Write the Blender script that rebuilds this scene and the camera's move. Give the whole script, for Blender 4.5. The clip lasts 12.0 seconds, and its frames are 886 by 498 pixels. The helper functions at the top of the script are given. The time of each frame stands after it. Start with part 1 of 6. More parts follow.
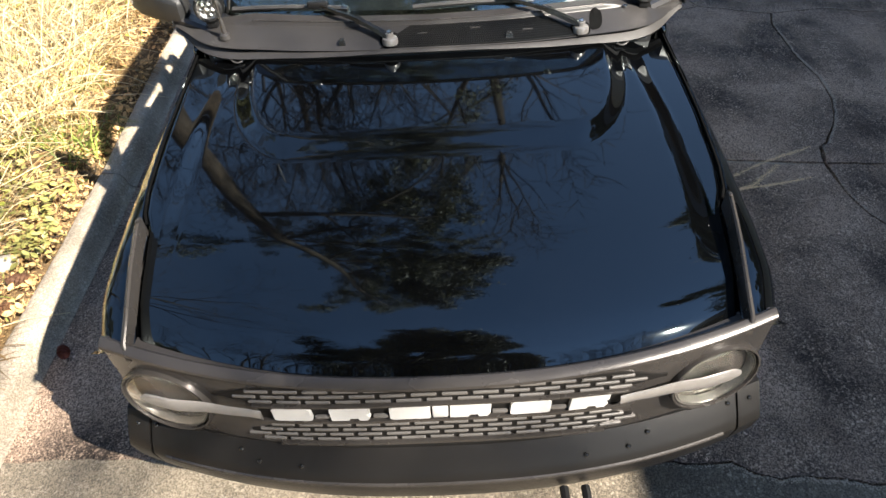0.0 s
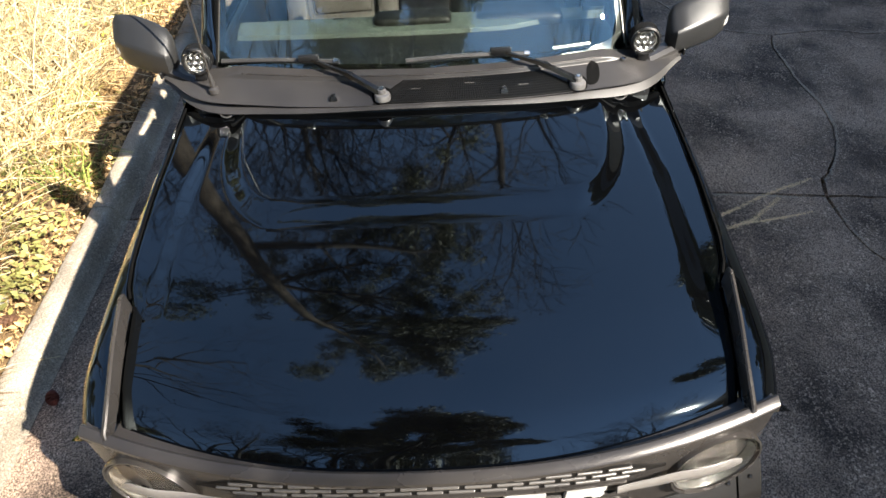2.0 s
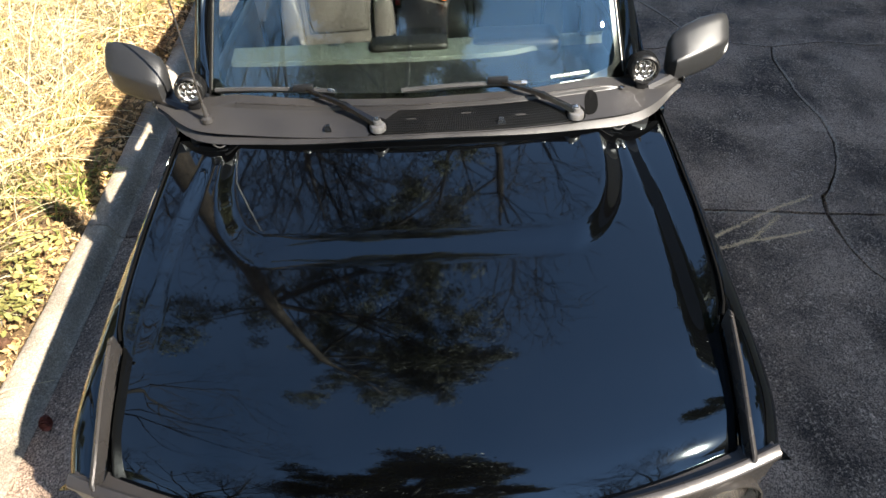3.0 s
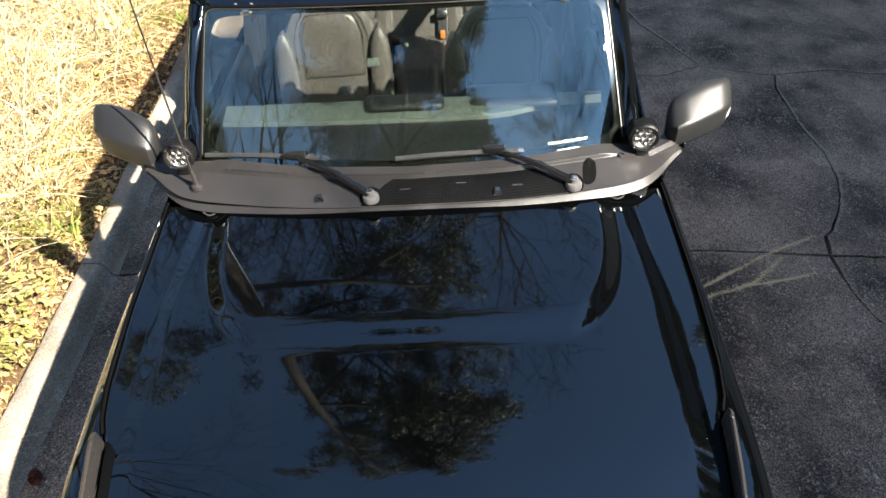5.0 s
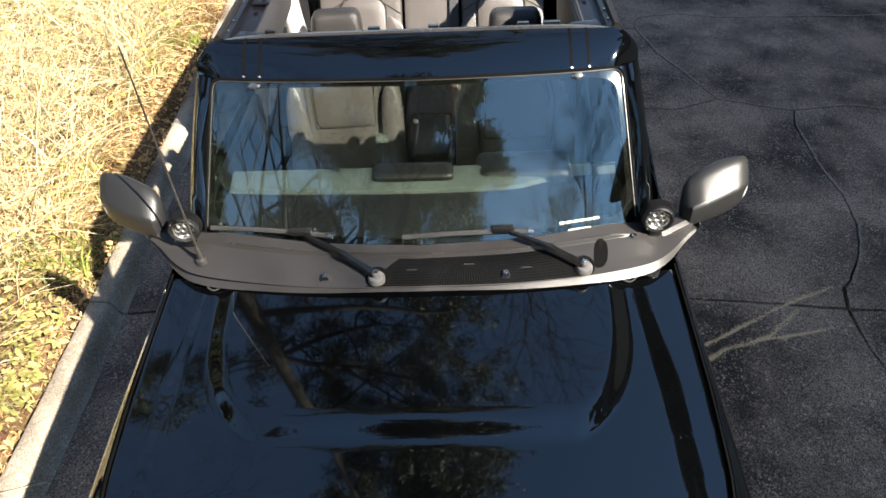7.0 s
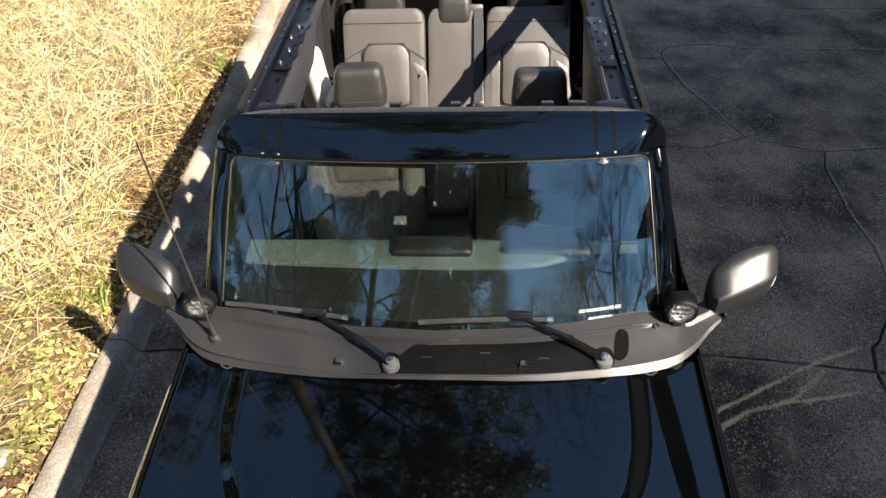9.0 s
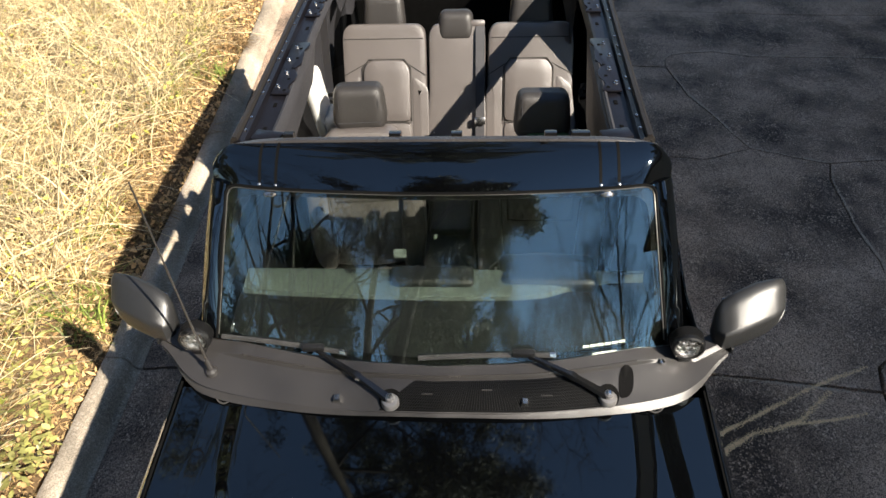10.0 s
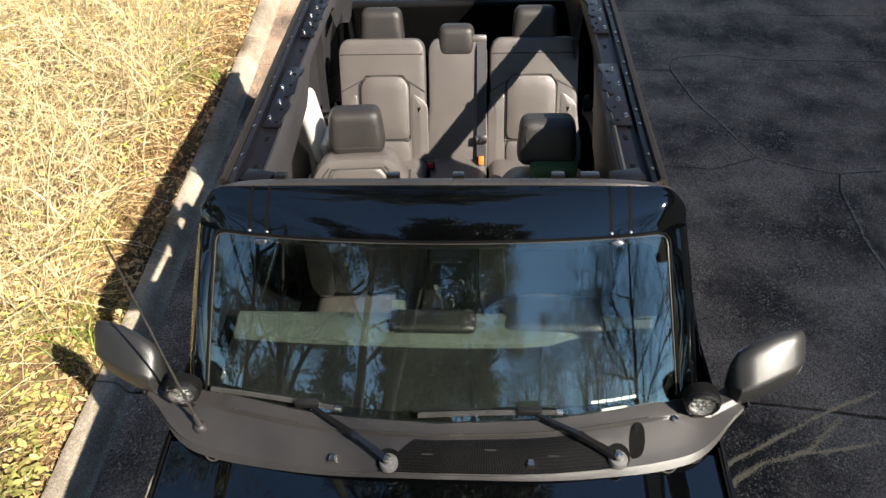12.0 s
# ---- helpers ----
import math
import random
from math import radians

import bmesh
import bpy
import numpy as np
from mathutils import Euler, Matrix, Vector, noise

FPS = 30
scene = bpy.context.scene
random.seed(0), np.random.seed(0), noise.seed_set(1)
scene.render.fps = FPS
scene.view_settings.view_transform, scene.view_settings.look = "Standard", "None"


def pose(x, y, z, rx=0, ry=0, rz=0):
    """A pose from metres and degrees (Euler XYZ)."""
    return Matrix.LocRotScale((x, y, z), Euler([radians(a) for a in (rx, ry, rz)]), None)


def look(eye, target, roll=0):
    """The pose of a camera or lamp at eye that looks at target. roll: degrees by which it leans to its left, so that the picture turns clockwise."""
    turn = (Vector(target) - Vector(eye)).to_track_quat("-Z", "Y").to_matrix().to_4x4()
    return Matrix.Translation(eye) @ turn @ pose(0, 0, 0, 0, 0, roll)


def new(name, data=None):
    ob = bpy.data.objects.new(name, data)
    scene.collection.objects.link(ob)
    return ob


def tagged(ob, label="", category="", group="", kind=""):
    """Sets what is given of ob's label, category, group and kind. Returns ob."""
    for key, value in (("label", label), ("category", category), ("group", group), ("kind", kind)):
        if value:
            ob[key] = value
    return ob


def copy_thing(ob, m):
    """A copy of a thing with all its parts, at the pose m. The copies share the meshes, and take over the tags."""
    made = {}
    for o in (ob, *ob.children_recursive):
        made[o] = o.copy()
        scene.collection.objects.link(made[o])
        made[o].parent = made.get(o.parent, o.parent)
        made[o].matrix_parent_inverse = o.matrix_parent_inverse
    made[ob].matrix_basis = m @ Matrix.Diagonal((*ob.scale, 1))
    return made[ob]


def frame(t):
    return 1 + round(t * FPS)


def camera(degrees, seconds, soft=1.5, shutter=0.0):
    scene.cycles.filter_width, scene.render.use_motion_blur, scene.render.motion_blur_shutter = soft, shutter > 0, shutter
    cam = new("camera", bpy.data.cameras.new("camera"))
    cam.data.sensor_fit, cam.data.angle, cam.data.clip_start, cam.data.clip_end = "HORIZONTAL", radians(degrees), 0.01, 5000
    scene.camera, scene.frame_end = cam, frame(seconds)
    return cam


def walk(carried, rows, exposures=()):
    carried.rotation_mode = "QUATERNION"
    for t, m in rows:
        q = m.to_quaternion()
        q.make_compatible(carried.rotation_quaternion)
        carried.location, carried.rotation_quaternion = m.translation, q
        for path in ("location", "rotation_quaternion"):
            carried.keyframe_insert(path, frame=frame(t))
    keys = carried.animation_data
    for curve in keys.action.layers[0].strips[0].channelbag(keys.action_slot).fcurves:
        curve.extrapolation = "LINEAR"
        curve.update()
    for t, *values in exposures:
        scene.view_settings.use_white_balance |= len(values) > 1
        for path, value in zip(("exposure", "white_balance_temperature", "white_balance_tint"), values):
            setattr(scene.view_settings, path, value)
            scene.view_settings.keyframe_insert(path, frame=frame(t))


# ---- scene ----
cam = camera(68.2, 12.0)
PATH = [
    (0, (0.046, -0.769, 2.353), (0.016, 0.7, 0.996), -3.0),
    (0.5, (0.051, -0.726, 2.382), (0.023, 0.742, 1.023), -2.9),
    (1, (0.058, -0.682, 2.411), (0.029, 0.784, 1.052), -2.9),
    (1.5, (0.066, -0.639, 2.439), (0.036, 0.829, 1.08), -3.0),
    (2, (0.074, -0.594, 2.467), (0.044, 0.874, 1.109), -3.0),
    (2.5, (0.082, -0.547, 2.497), (0.052, 0.92, 1.138), -3.0),
    (3, (0.089, -0.5, 2.526), (0.06, 0.967, 1.168), -3.0),
    (5, (0.122, -0.303, 2.664), (0.087, 1.164, 1.305), -2.9),
    (5.5, (0.129, -0.251, 2.701), (0.089, 1.215, 1.341), -2.9),
    (6, (0.135, -0.199, 2.741), (0.088, 1.267, 1.381), -2.9),
    (6.5, (0.142, -0.149, 2.784), (0.083, 1.316, 1.424), -2.9),
    (7, (0.145, -0.095, 2.827), (0.072, 1.371, 1.468), -2.9),
    (9, (0.15, 0.119, 2.996), (0.018, 1.583, 1.64), -2.9),
    (9.5, (0.149, 0.171, 3.024), (0.014, 1.635, 1.668), -2.9),
    (10, (0.149, 0.227, 3.046), (0.012, 1.687, 1.686), -3.0),
    (10.5, (0.147, 0.278, 3.062), (0.01, 1.734, 1.698), -3.0),
    (11, (0.142, 0.33, 3.078), (0.007, 1.78, 1.707), -3.0),
    (11.5, (0.138, 0.382, 3.09), (0.003, 1.826, 1.713), -3.0),
    (12, (0.134, 0.434, 3.104), (0.0, 1.869, 1.718), -3.0),
]
walk(cam, [(t, look(eye, target, roll)) for t, eye, target, roll in PATH], [(0.0, 1.97, 6560, 10), (5.0, 2.06, 6600, 10), (7.0, 1.86, 6660, 10), (9.0, 1.52, 6700, 10), (12.0, 1.46, 6700, 10)])

# ---- daylight ----
SUN_WAY = Vector((-0.92, 0.68, -1.0))
SUN_UP = math.atan2(1.0, math.hypot(0.92, 0.68))
SUN_TURN = math.atan2(0.92, -0.68)
world = bpy.data.worlds.new("world")
scene.world = world
world.use_nodes = True
sky = world.node_tree.nodes.new("ShaderNodeTexSky")
sky.sky_type, sky.sun_disc = "NISHITA", False
sky.sun_elevation, sky.sun_rotation = SUN_UP, SUN_TURN
sky.air_density, sky.dust_density, sky.ozone_density = 1.0, 0.0, 1.7
world.node_tree.links.new(sky.outputs["Color"], world.node_tree.nodes["Background"].inputs["Color"])
world.node_tree.nodes["Background"].inputs["Strength"].default_value = 0.075
sun = new("sun", bpy.data.lights.new("sun", "SUN"))
sun.data.energy, sun.data.angle, sun.data.color = 5.0, radians(0.55), (1.0, 0.93, 0.82)
sun.matrix_world = SUN_WAY.to_track_quat("-Z", "Y").to_matrix().to_4x4()


# ---- materials ----
def surf(name, a, b=None, scale=6.0, rough=0.6, metal=0.0, bump=0.0, bump_scale=80.0, fine=0.25, coat=0.0,
         vary=0.0, island=False, spec=0.5, rough_vary=0.0, contrast=0.5):
    """A surface of two tones mixed by broad and fine noise, with relief, at real size."""
    m = bpy.data.materials.new(name)
    m.use_nodes = True
    nt = m.node_tree
    n, ln = nt.nodes, nt.links
    bs = n["Principled BSDF"]
    b = b or tuple(c * 0.75 for c in a)
    co = n.new("ShaderNodeTexCoord")
    broad = n.new("ShaderNodeTexNoise")
    broad.inputs["Scale"].default_value, broad.inputs["Detail"].default_value = scale, 6
    small = n.new("ShaderNodeTexNoise")
    small.inputs["Scale"].default_value, small.inputs["Detail"].default_value = bump_scale, 4
    for t in (broad, small):
        ln.new(co.outputs["Object"], t.inputs["Vector"])
    blend = n.new("ShaderNodeMix")
    blend.inputs[0].default_value = fine
    ln.new(broad.outputs["Fac"], blend.inputs[2])
    ln.new(small.outputs["Fac"], blend.inputs[3])
    ramp = n.new("ShaderNodeMapRange")
    ramp.inputs["From Min"].default_value, ramp.inputs["From Max"].default_value = 0.5 - contrast / 2, 0.5 + contrast / 2
    ln.new(blend.outputs[0], ramp.inputs["Value"])
    mix = n.new("ShaderNodeMix")
    mix.data_type = "RGBA"
    mix.inputs[6].default_value, mix.inputs[7].default_value = (*b, 1), (*a, 1)
    ln.new(ramp.outputs[0], mix.inputs[0])
    out = mix.outputs[2]
    if vary:
        if island:
            rnd = n.new("ShaderNodeNewGeometry").outputs["Random Per Island"]
        else:
            rnd = n.new("ShaderNodeObjectInfo").outputs["Random"]
        hsv = n.new("ShaderNodeHueSaturation")
        rng = n.new("ShaderNodeMapRange")
        rng.inputs["To Min"].default_value, rng.inputs["To Max"].default_value = 1 - vary, 1 + vary
        ln.new(rnd, rng.inputs["Value"])
        ln.new(rng.outputs[0], hsv.inputs["Value"])
        ln.new(out, hsv.inputs["Color"])
        out = hsv.outputs["Color"]
    ln.new(out, bs.inputs["Base Color"])
    bs.inputs["Metallic"].default_value = metal
    bs.inputs["Roughness"].default_value = rough
    bs.inputs["Specular IOR Level"].default_value = spec
    if rough_vary:
        rr = n.new("ShaderNodeMapRange")
        rr.inputs["To Min"].default_value, rr.inputs["To Max"].default_value = max(0.0, rough - rough_vary), rough + rough_vary
        ln.new(broad.outputs["Fac"], rr.inputs["Value"])
        ln.new(rr.outputs[0], bs.inputs["Roughness"])
    bs.inputs["Coat Weight"].default_value = coat
    bs.inputs["Coat Roughness"].default_value = 0.02
    if bump:
        bp = n.new("ShaderNodeBump")
        bp.inputs["Strength"].default_value, bp.inputs["Distance"].default_value = 1.0, bump
        ln.new(small.outputs["Fac"], bp.inputs["Height"])
        ln.new(bp.outputs[0], bs.inputs["Normal"])
    return m


def concrete(name, pale, dark, chip, scale=0.8, pits=0.6, peak=1.22, contrast=0.27):
    """Weathered concrete: broad stains, blotches, exposed grit, hairlines of dirt."""
    m = surf(name, pale, dark, scale=scale, rough=0.85, bump=0.004, bump_scale=150.0, fine=0.3, contrast=contrast)
    n, ln = m.node_tree.nodes, m.node_tree.links
    bs = n["Principled BSDF"]
    co = next(x for x in n if x.type == "TEX_COORD")
    grit = n.new("ShaderNodeTexVoronoi")
    grit.inputs["Scale"].default_value = 105.0
    mid = n.new("ShaderNodeTexNoise")
    mid.inputs["Scale"].default_value, mid.inputs["Detail"].default_value = 5.0, 8
    mid.inputs["Roughness"].default_value = 0.7
    for t in (grit, mid):
        ln.new(co.outputs["Object"], t.inputs["Vector"])
    spots = n.new("ShaderNodeMapRange")
    spots.inputs["From Min"].default_value, spots.inputs["From Max"].default_value = 0.55, 1.0
    ln.new(grit.outputs["Color"], spots.inputs["Value"])
    many = n.new("ShaderNodeMapRange")
    many.inputs["From Min"].default_value, many.inputs["From Max"].default_value = 0.38, 0.62
    ln.new(mid.outputs["Fac"], many.inputs["Value"])
    mul = n.new("ShaderNodeMath")
    mul.operation = "MULTIPLY"
    ln.new(spots.outputs[0], mul.inputs[0])
    ln.new(many.outputs[0], mul.inputs[1])
    mix = n.new("ShaderNodeMix")
    mix.data_type = "RGBA"
    old = bs.inputs["Base Color"].links[0].from_socket
    ln.new(mul.outputs[0], mix.inputs[0])
    ln.new(old, mix.inputs[6])
    mix.inputs[7].default_value = (*chip, 1)
    # dark pits between the grit
    pit = n.new("ShaderNodeTexVoronoi")
    pit.inputs["Scale"].default_value = 215.0
    ln.new(co.outputs["Object"], pit.inputs["Vector"])
    few = n.new("ShaderNodeMapRange")
    few.inputs["From Min"].default_value, few.inputs["From Max"].default_value = 0.30, 0.62
    few.inputs["To Min"].default_value, few.inputs["To Max"].default_value = pits, peak
    ln.new(pit.outputs["Color"], few.inputs["Value"])
    hsv = n.new("ShaderNodeHueSaturation")
    ln.new(few.outputs[0], hsv.inputs["Value"])
    ln.new(mix.outputs[2], hsv.inputs["Color"])
    ln.new(hsv.outputs["Color"], bs.inputs["Base Color"])
    return m


def clear(name, tint, rough=0.0, ior=1.5):
    """Clear glass or plastic."""
    m = bpy.data.materials.new(name)
    m.use_nodes = True
    bs = m.node_tree.nodes["Principled BSDF"]
    bs.inputs["Base Color"].default_value = (*tint, 1)
    bs.inputs["Transmission Weight"].default_value = 1.0
    bs.inputs["Roughness"].default_value = rough
    bs.inputs["IOR"].default_value = ior
    return m


PAINT = surf("black_paint", (0.0012, 0.0013, 0.0016), (0.0008, 0.0009, 0.0011), scale=2, rough=0.03, spec=0.77, rough_vary=0.012)
PAINT.node_tree.nodes["Principled BSDF"].inputs["IOR"].default_value = 1.6
PAINT.node_tree.nodes["Principled BSDF"].inputs["Specular Tint"].default_value = (0.80, 0.95, 1.0, 1)
GREY_PLASTIC = surf("grey_plastic", (0.034, 0.0318, 0.0312), (0.027, 0.0252, 0.0248), scale=9, rough=0.37, spec=0.5, bump=0.0002, bump_scale=1400, rough_vary=0.06)
MIRROR_SHELL = surf("satin_mirror_shell", (0.020, 0.0202, 0.0206), (0.0165, 0.0167, 0.017), scale=9, rough=0.38, spec=0.55, bump=0.0002, bump_scale=1400, rough_vary=0.04)
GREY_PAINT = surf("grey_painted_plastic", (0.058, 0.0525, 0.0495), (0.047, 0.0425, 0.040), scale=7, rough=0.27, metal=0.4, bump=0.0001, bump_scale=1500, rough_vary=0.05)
STEEL_GREY = surf("powder_coated_steel", (0.0105, 0.0095, 0.009), (0.0075, 0.0068, 0.0065), scale=5, rough=0.36, metal=0.0, spec=0.26, bump=0.0003, bump_scale=900, rough_vary=0.06)
BLACK_PLASTIC = surf("black_plastic", (0.008, 0.008, 0.0085), (0.005, 0.005, 0.0055), scale=12, rough=0.45, spec=0.35, bump=0.0003, bump_scale=900)
BLADE = surf("wiper_blade_plastic", (0.05, 0.048, 0.047), (0.03, 0.029, 0.028), scale=20, rough=0.35, spec=0.6)
ARM_BLACK = surf("satin_black_wiper_arm", (0.007, 0.007, 0.0072), (0.005, 0.005, 0.0052), scale=20, rough=0.2, spec=0.7)
SLAT = surf("matt_black_slat", (0.0055, 0.0054, 0.0053), (0.0035, 0.0035, 0.0035), scale=12, rough=0.34, spec=0.4)
RUBBER = surf("black_rubber", (0.005, 0.005, 0.005), (0.003, 0.003, 0.003), scale=15, rough=0.7, spec=0.05)
CHROME = surf("bright_metal", (0.72, 0.71, 0.69), (0.6, 0.59, 0.58), scale=30, rough=0.22, metal=1.0)
WHITE = surf("white_enamel", (0.62, 0.61, 0.59), (0.56, 0.55, 0.53), scale=20, rough=0.35)
LEATHER = surf("grey_leather", (0.108, 0.0945, 0.0885), (0.088, 0.0775, 0.073), scale=8, spec=0.85, rough=0.36, bump=0.0012, bump_scale=320, rough_vary=0.06)
LEATHER_DARK = surf("charcoal_leather", (0.032, 0.029, 0.0275), (0.025, 0.023, 0.022), scale=8, rough=0.42, bump=0.0012, bump_scale=320)
SEAM = surf("dark_stitching", (0.03, 0.026, 0.023), (0.02, 0.018, 0.016), scale=60, rough=0.7)
CARPET = surf("black_carpet", (0.004, 0.004, 0.004), (0.002, 0.002, 0.002), scale=25, rough=0.95, spec=0.03, bump=0.003, bump_scale=500)
TRIM = surf("charcoal_trim", (0.034, 0.033, 0.037), (0.025, 0.0245, 0.028), scale=10, rough=0.55, bump=0.0005, bump_scale=800)
INNER_STEEL = surf("purple_black_primer_steel", (0.0075, 0.007, 0.0092), (0.0045, 0.0043, 0.0057), scale=14, rough=0.30, spec=0.36, bump=0.0002, bump_scale=400)
DASH_TOP = surf("pale_grey_dash", (0.049, 0.061, 0.056), (0.040, 0.049, 0.045), scale=6, rough=0.6, bump=0.0005, bump_scale=500)
WORN = surf("worn_grit", (0.52, 0.43, 0.33), (0.32, 0.26, 0.20), scale=14, rough=0.9, bump=0.002, bump_scale=160, fine=0.6)
# Flake colour for sunlight that the vehicle throws onto the concrete.
CAUSTIC = surf("caustic_streak", (0.95, 0.69, 0.40), (0.60, 0.41, 0.22), scale=14, rough=0.9, bump=0.002, bump_scale=160, fine=0.6)
TINT = clear("dark_tinted_glass", (0.10, 0.11, 0.11))
GLASS = clear("windscreen_glass", (0.53, 0.62, 0.56), 0.0, 2.2)
GLASS.node_tree.nodes["Principled BSDF"].inputs["Specular Tint"].default_value = (0.84, 1.0, 0.97, 1)
BOWL = surf("smoked_reflector", (0.035, 0.031, 0.025), (0.02, 0.018, 0.015), scale=20, rough=0.25, metal=0.3)
BOWL_PALE = surf("frosted_reflector", (0.14, 0.132, 0.12), (0.09, 0.086, 0.08), scale=20, rough=0.3, metal=0.7)
GRILLE_DARK = surf("grille_backing", (0.013, 0.012, 0.0115), (0.007, 0.0066, 0.0062), scale=9, rough=0.6, spec=0.1, bump=0.0002, bump_scale=900)
GRILLE_BAR = surf("grille_bar_plastic", (0.15, 0.142, 0.136), (0.12, 0.114, 0.11), scale=9, rough=0.26, metal=0.3, bump=0.0001, bump_scale=1200)
NAME_WHITE = surf("white_lettering_plastic", (0.50, 0.49, 0.48), (0.45, 0.44, 0.43), scale=20, rough=0.4)
LENS = clear("clear_lens", (0.97, 0.97, 0.96))
RIBBED = clear("ribbed_lens", (0.95, 0.95, 0.94), 0.2)
FRIT = surf("black_glass_border", (0.006, 0.006, 0.006), (0.005, 0.005, 0.005), rough=0.08, scale=10)
STRIP = surf("dark_drip_strip", (0.020, 0.0178, 0.0165), (0.014, 0.0125, 0.0115), scale=9, rough=0.4, spec=0.3, bump=0.0002, bump_scale=900)
PIVOT = surf("grey_zinc", (0.30, 0.29, 0.28), (0.20, 0.19, 0.185), scale=40, rough=0.33, metal=0.5)
MIRROR = surf("mirror_glass", (0.85, 0.86, 0.86), (0.85, 0.86, 0.86), rough=0.02, metal=1.0)
RED = surf("red_plastic", (0.5, 0.015, 0.01), (0.4, 0.012, 0.01), rough=0.4)
ORANGE = surf("orange_plastic", (0.75, 0.2, 0.03), (0.65, 0.17, 0.03), rough=0.4)
GREEN = surf("dark_green_fabric", (0.045, 0.10, 0.035), (0.03, 0.07, 0.024), rough=0.9, scale=60, bump=0.001, bump_scale=400)
DRIVE = concrete("driveway_concrete", (0.255, 0.213, 0.157), (0.10, 0.0815, 0.061), (0.46, 0.40, 0.315))
# Recoloured copy of DRIVE: warmer, deeper tones put in for the shaded slabs.
DRIVE_SHADE = concrete("shaded_driveway_concrete", (0.38, 0.268, 0.194), (0.046, 0.0322, 0.024), (0.66, 0.49, 0.36), 1.7, 0.40, 1.46, 0.2)
KERB = concrete("kerb_concrete", (0.43, 0.365, 0.285), (0.20, 0.165, 0.123), (0.56, 0.49, 0.40), 2.0, 0.75)
SOIL = surf("leafy_soil", (0.22, 0.14, 0.064), (0.07, 0.042, 0.021), scale=9, rough=0.95, bump=0.02, bump_scale=45, fine=0.5)
STRAW = surf("dry_grass", (0.68, 0.525, 0.255), (0.38, 0.258, 0.105), scale=3, rough=0.7, vary=0.7, island=True)
STALK = surf("bleached_stalk", (0.80, 0.69, 0.45), (0.46, 0.335, 0.165), scale=4, rough=0.6, vary=0.7, island=True)
STRAW_DARK = surf("old_grass", (0.27, 0.17, 0.065), (0.12, 0.072, 0.03), scale=3, rough=0.8, vary=0.4, island=True)
GREEN_BLADE = surf("fresh_grass", (0.22, 0.27, 0.05), (0.14, 0.19, 0.035), scale=3, rough=0.6, vary=0.3, island=True)
PINE_STRAW = surf("pine_straw", (0.74, 0.52, 0.25), (0.48, 0.29, 0.115), scale=5, rough=0.7, vary=0.4, island=True)
LOW_LEAF = surf("yellow_green_leaf", (0.52, 0.50, 0.09), (0.30, 0.34, 0.05), scale=8, rough=0.55, vary=0.35, island=True)
DEAD_LEAF = surf("fallen_leaf", (0.70, 0.46, 0.21), (0.46, 0.26, 0.10), scale=20, rough=0.75, vary=0.4, island=True, bump=0.001, bump_scale=200)
IVY = surf("ivy_leaf", (0.44, 0.40, 0.13), (0.25, 0.25, 0.07), scale=18, rough=0.45, vary=0.4, island=True)
DARK_BARK = surf("dark_bark", (0.06, 0.048, 0.038), (0.032, 0.026, 0.021), scale=3, rough=0.9, bump=0.02, bump_scale=25, fine=0.5)
BARK = surf("grey_brown_bark", (0.19, 0.152, 0.118), (0.034, 0.027, 0.022), scale=2.4, contrast=0.2, rough=0.9, bump=0.02, bump_scale=25, fine=0.5)
TWIG = surf("twig_bark", (0.045, 0.036, 0.029), (0.028, 0.023, 0.019), scale=6, rough=0.9)
NEEDLE = surf("evergreen_foliage", (0.105, 0.112, 0.045), (0.055, 0.062, 0.026), scale=5, rough=0.6, vary=0.35, island=True)
STONE = surf("pale_stone", (0.5, 0.46, 0.39), (0.36, 0.33, 0.28), scale=25, rough=0.85, bump=0.004, bump_scale=90)
CONE = surf("pine_cone", (0.16, 0.075, 0.035), (0.09, 0.04, 0.02), scale=40, rough=0.8, vary=0.3)
SIDING = surf("painted_siding", (0.50, 0.46, 0.40), (0.42, 0.385, 0.34), scale=2, rough=0.7, bump=0.001, bump_scale=60)
SHINGLE = surf("roof_shingle", (0.09, 0.085, 0.08), (0.05, 0.048, 0.045), scale=8, rough=0.9, bump=0.006, bump_scale=60)


# ---- shape helpers ----
def part(name, bm, material, parent=None, label="", sharp=32):
    """Links a bmesh as one mesh object under a thing or a part."""
    me = bpy.data.meshes.new(name)
    bmesh.ops.recalc_face_normals(bm, faces=bm.faces)
    bm.to_mesh(me)
    bm.free()
    for p in me.polygons:
        p.use_smooth = True
    me.set_sharp_from_angle(angle=radians(sharp))
    me.materials.append(material)
    ob = new(name, me)
    if parent:
        ob.parent = parent
    if label:
        ob["label"] = label
    return ob


def thing(name, label, category, kind="", group=""):
    return tagged(new(name), label, category, group, kind)


def move(bm, m):
    bmesh.ops.transform(bm, matrix=m, verts=bm.verts)
    return bm


def box(x0, x1, y0, y1, z0, z1, bevel=0.0, seg=2):
    bm = bmesh.new()
    bmesh.ops.create_cube(bm, size=1)
    bmesh.ops.scale(bm, vec=(x1 - x0, y1 - y0, z1 - z0), verts=bm.verts)
    bmesh.ops.translate(bm, vec=((x0 + x1) / 2, (y0 + y1) / 2, (z0 + z1) / 2), verts=bm.verts)
    if bevel:
        bmesh.ops.bevel(bm, geom=bm.edges[:], offset=bevel, segments=seg, affect="EDGES", profile=0.5)
    return bm


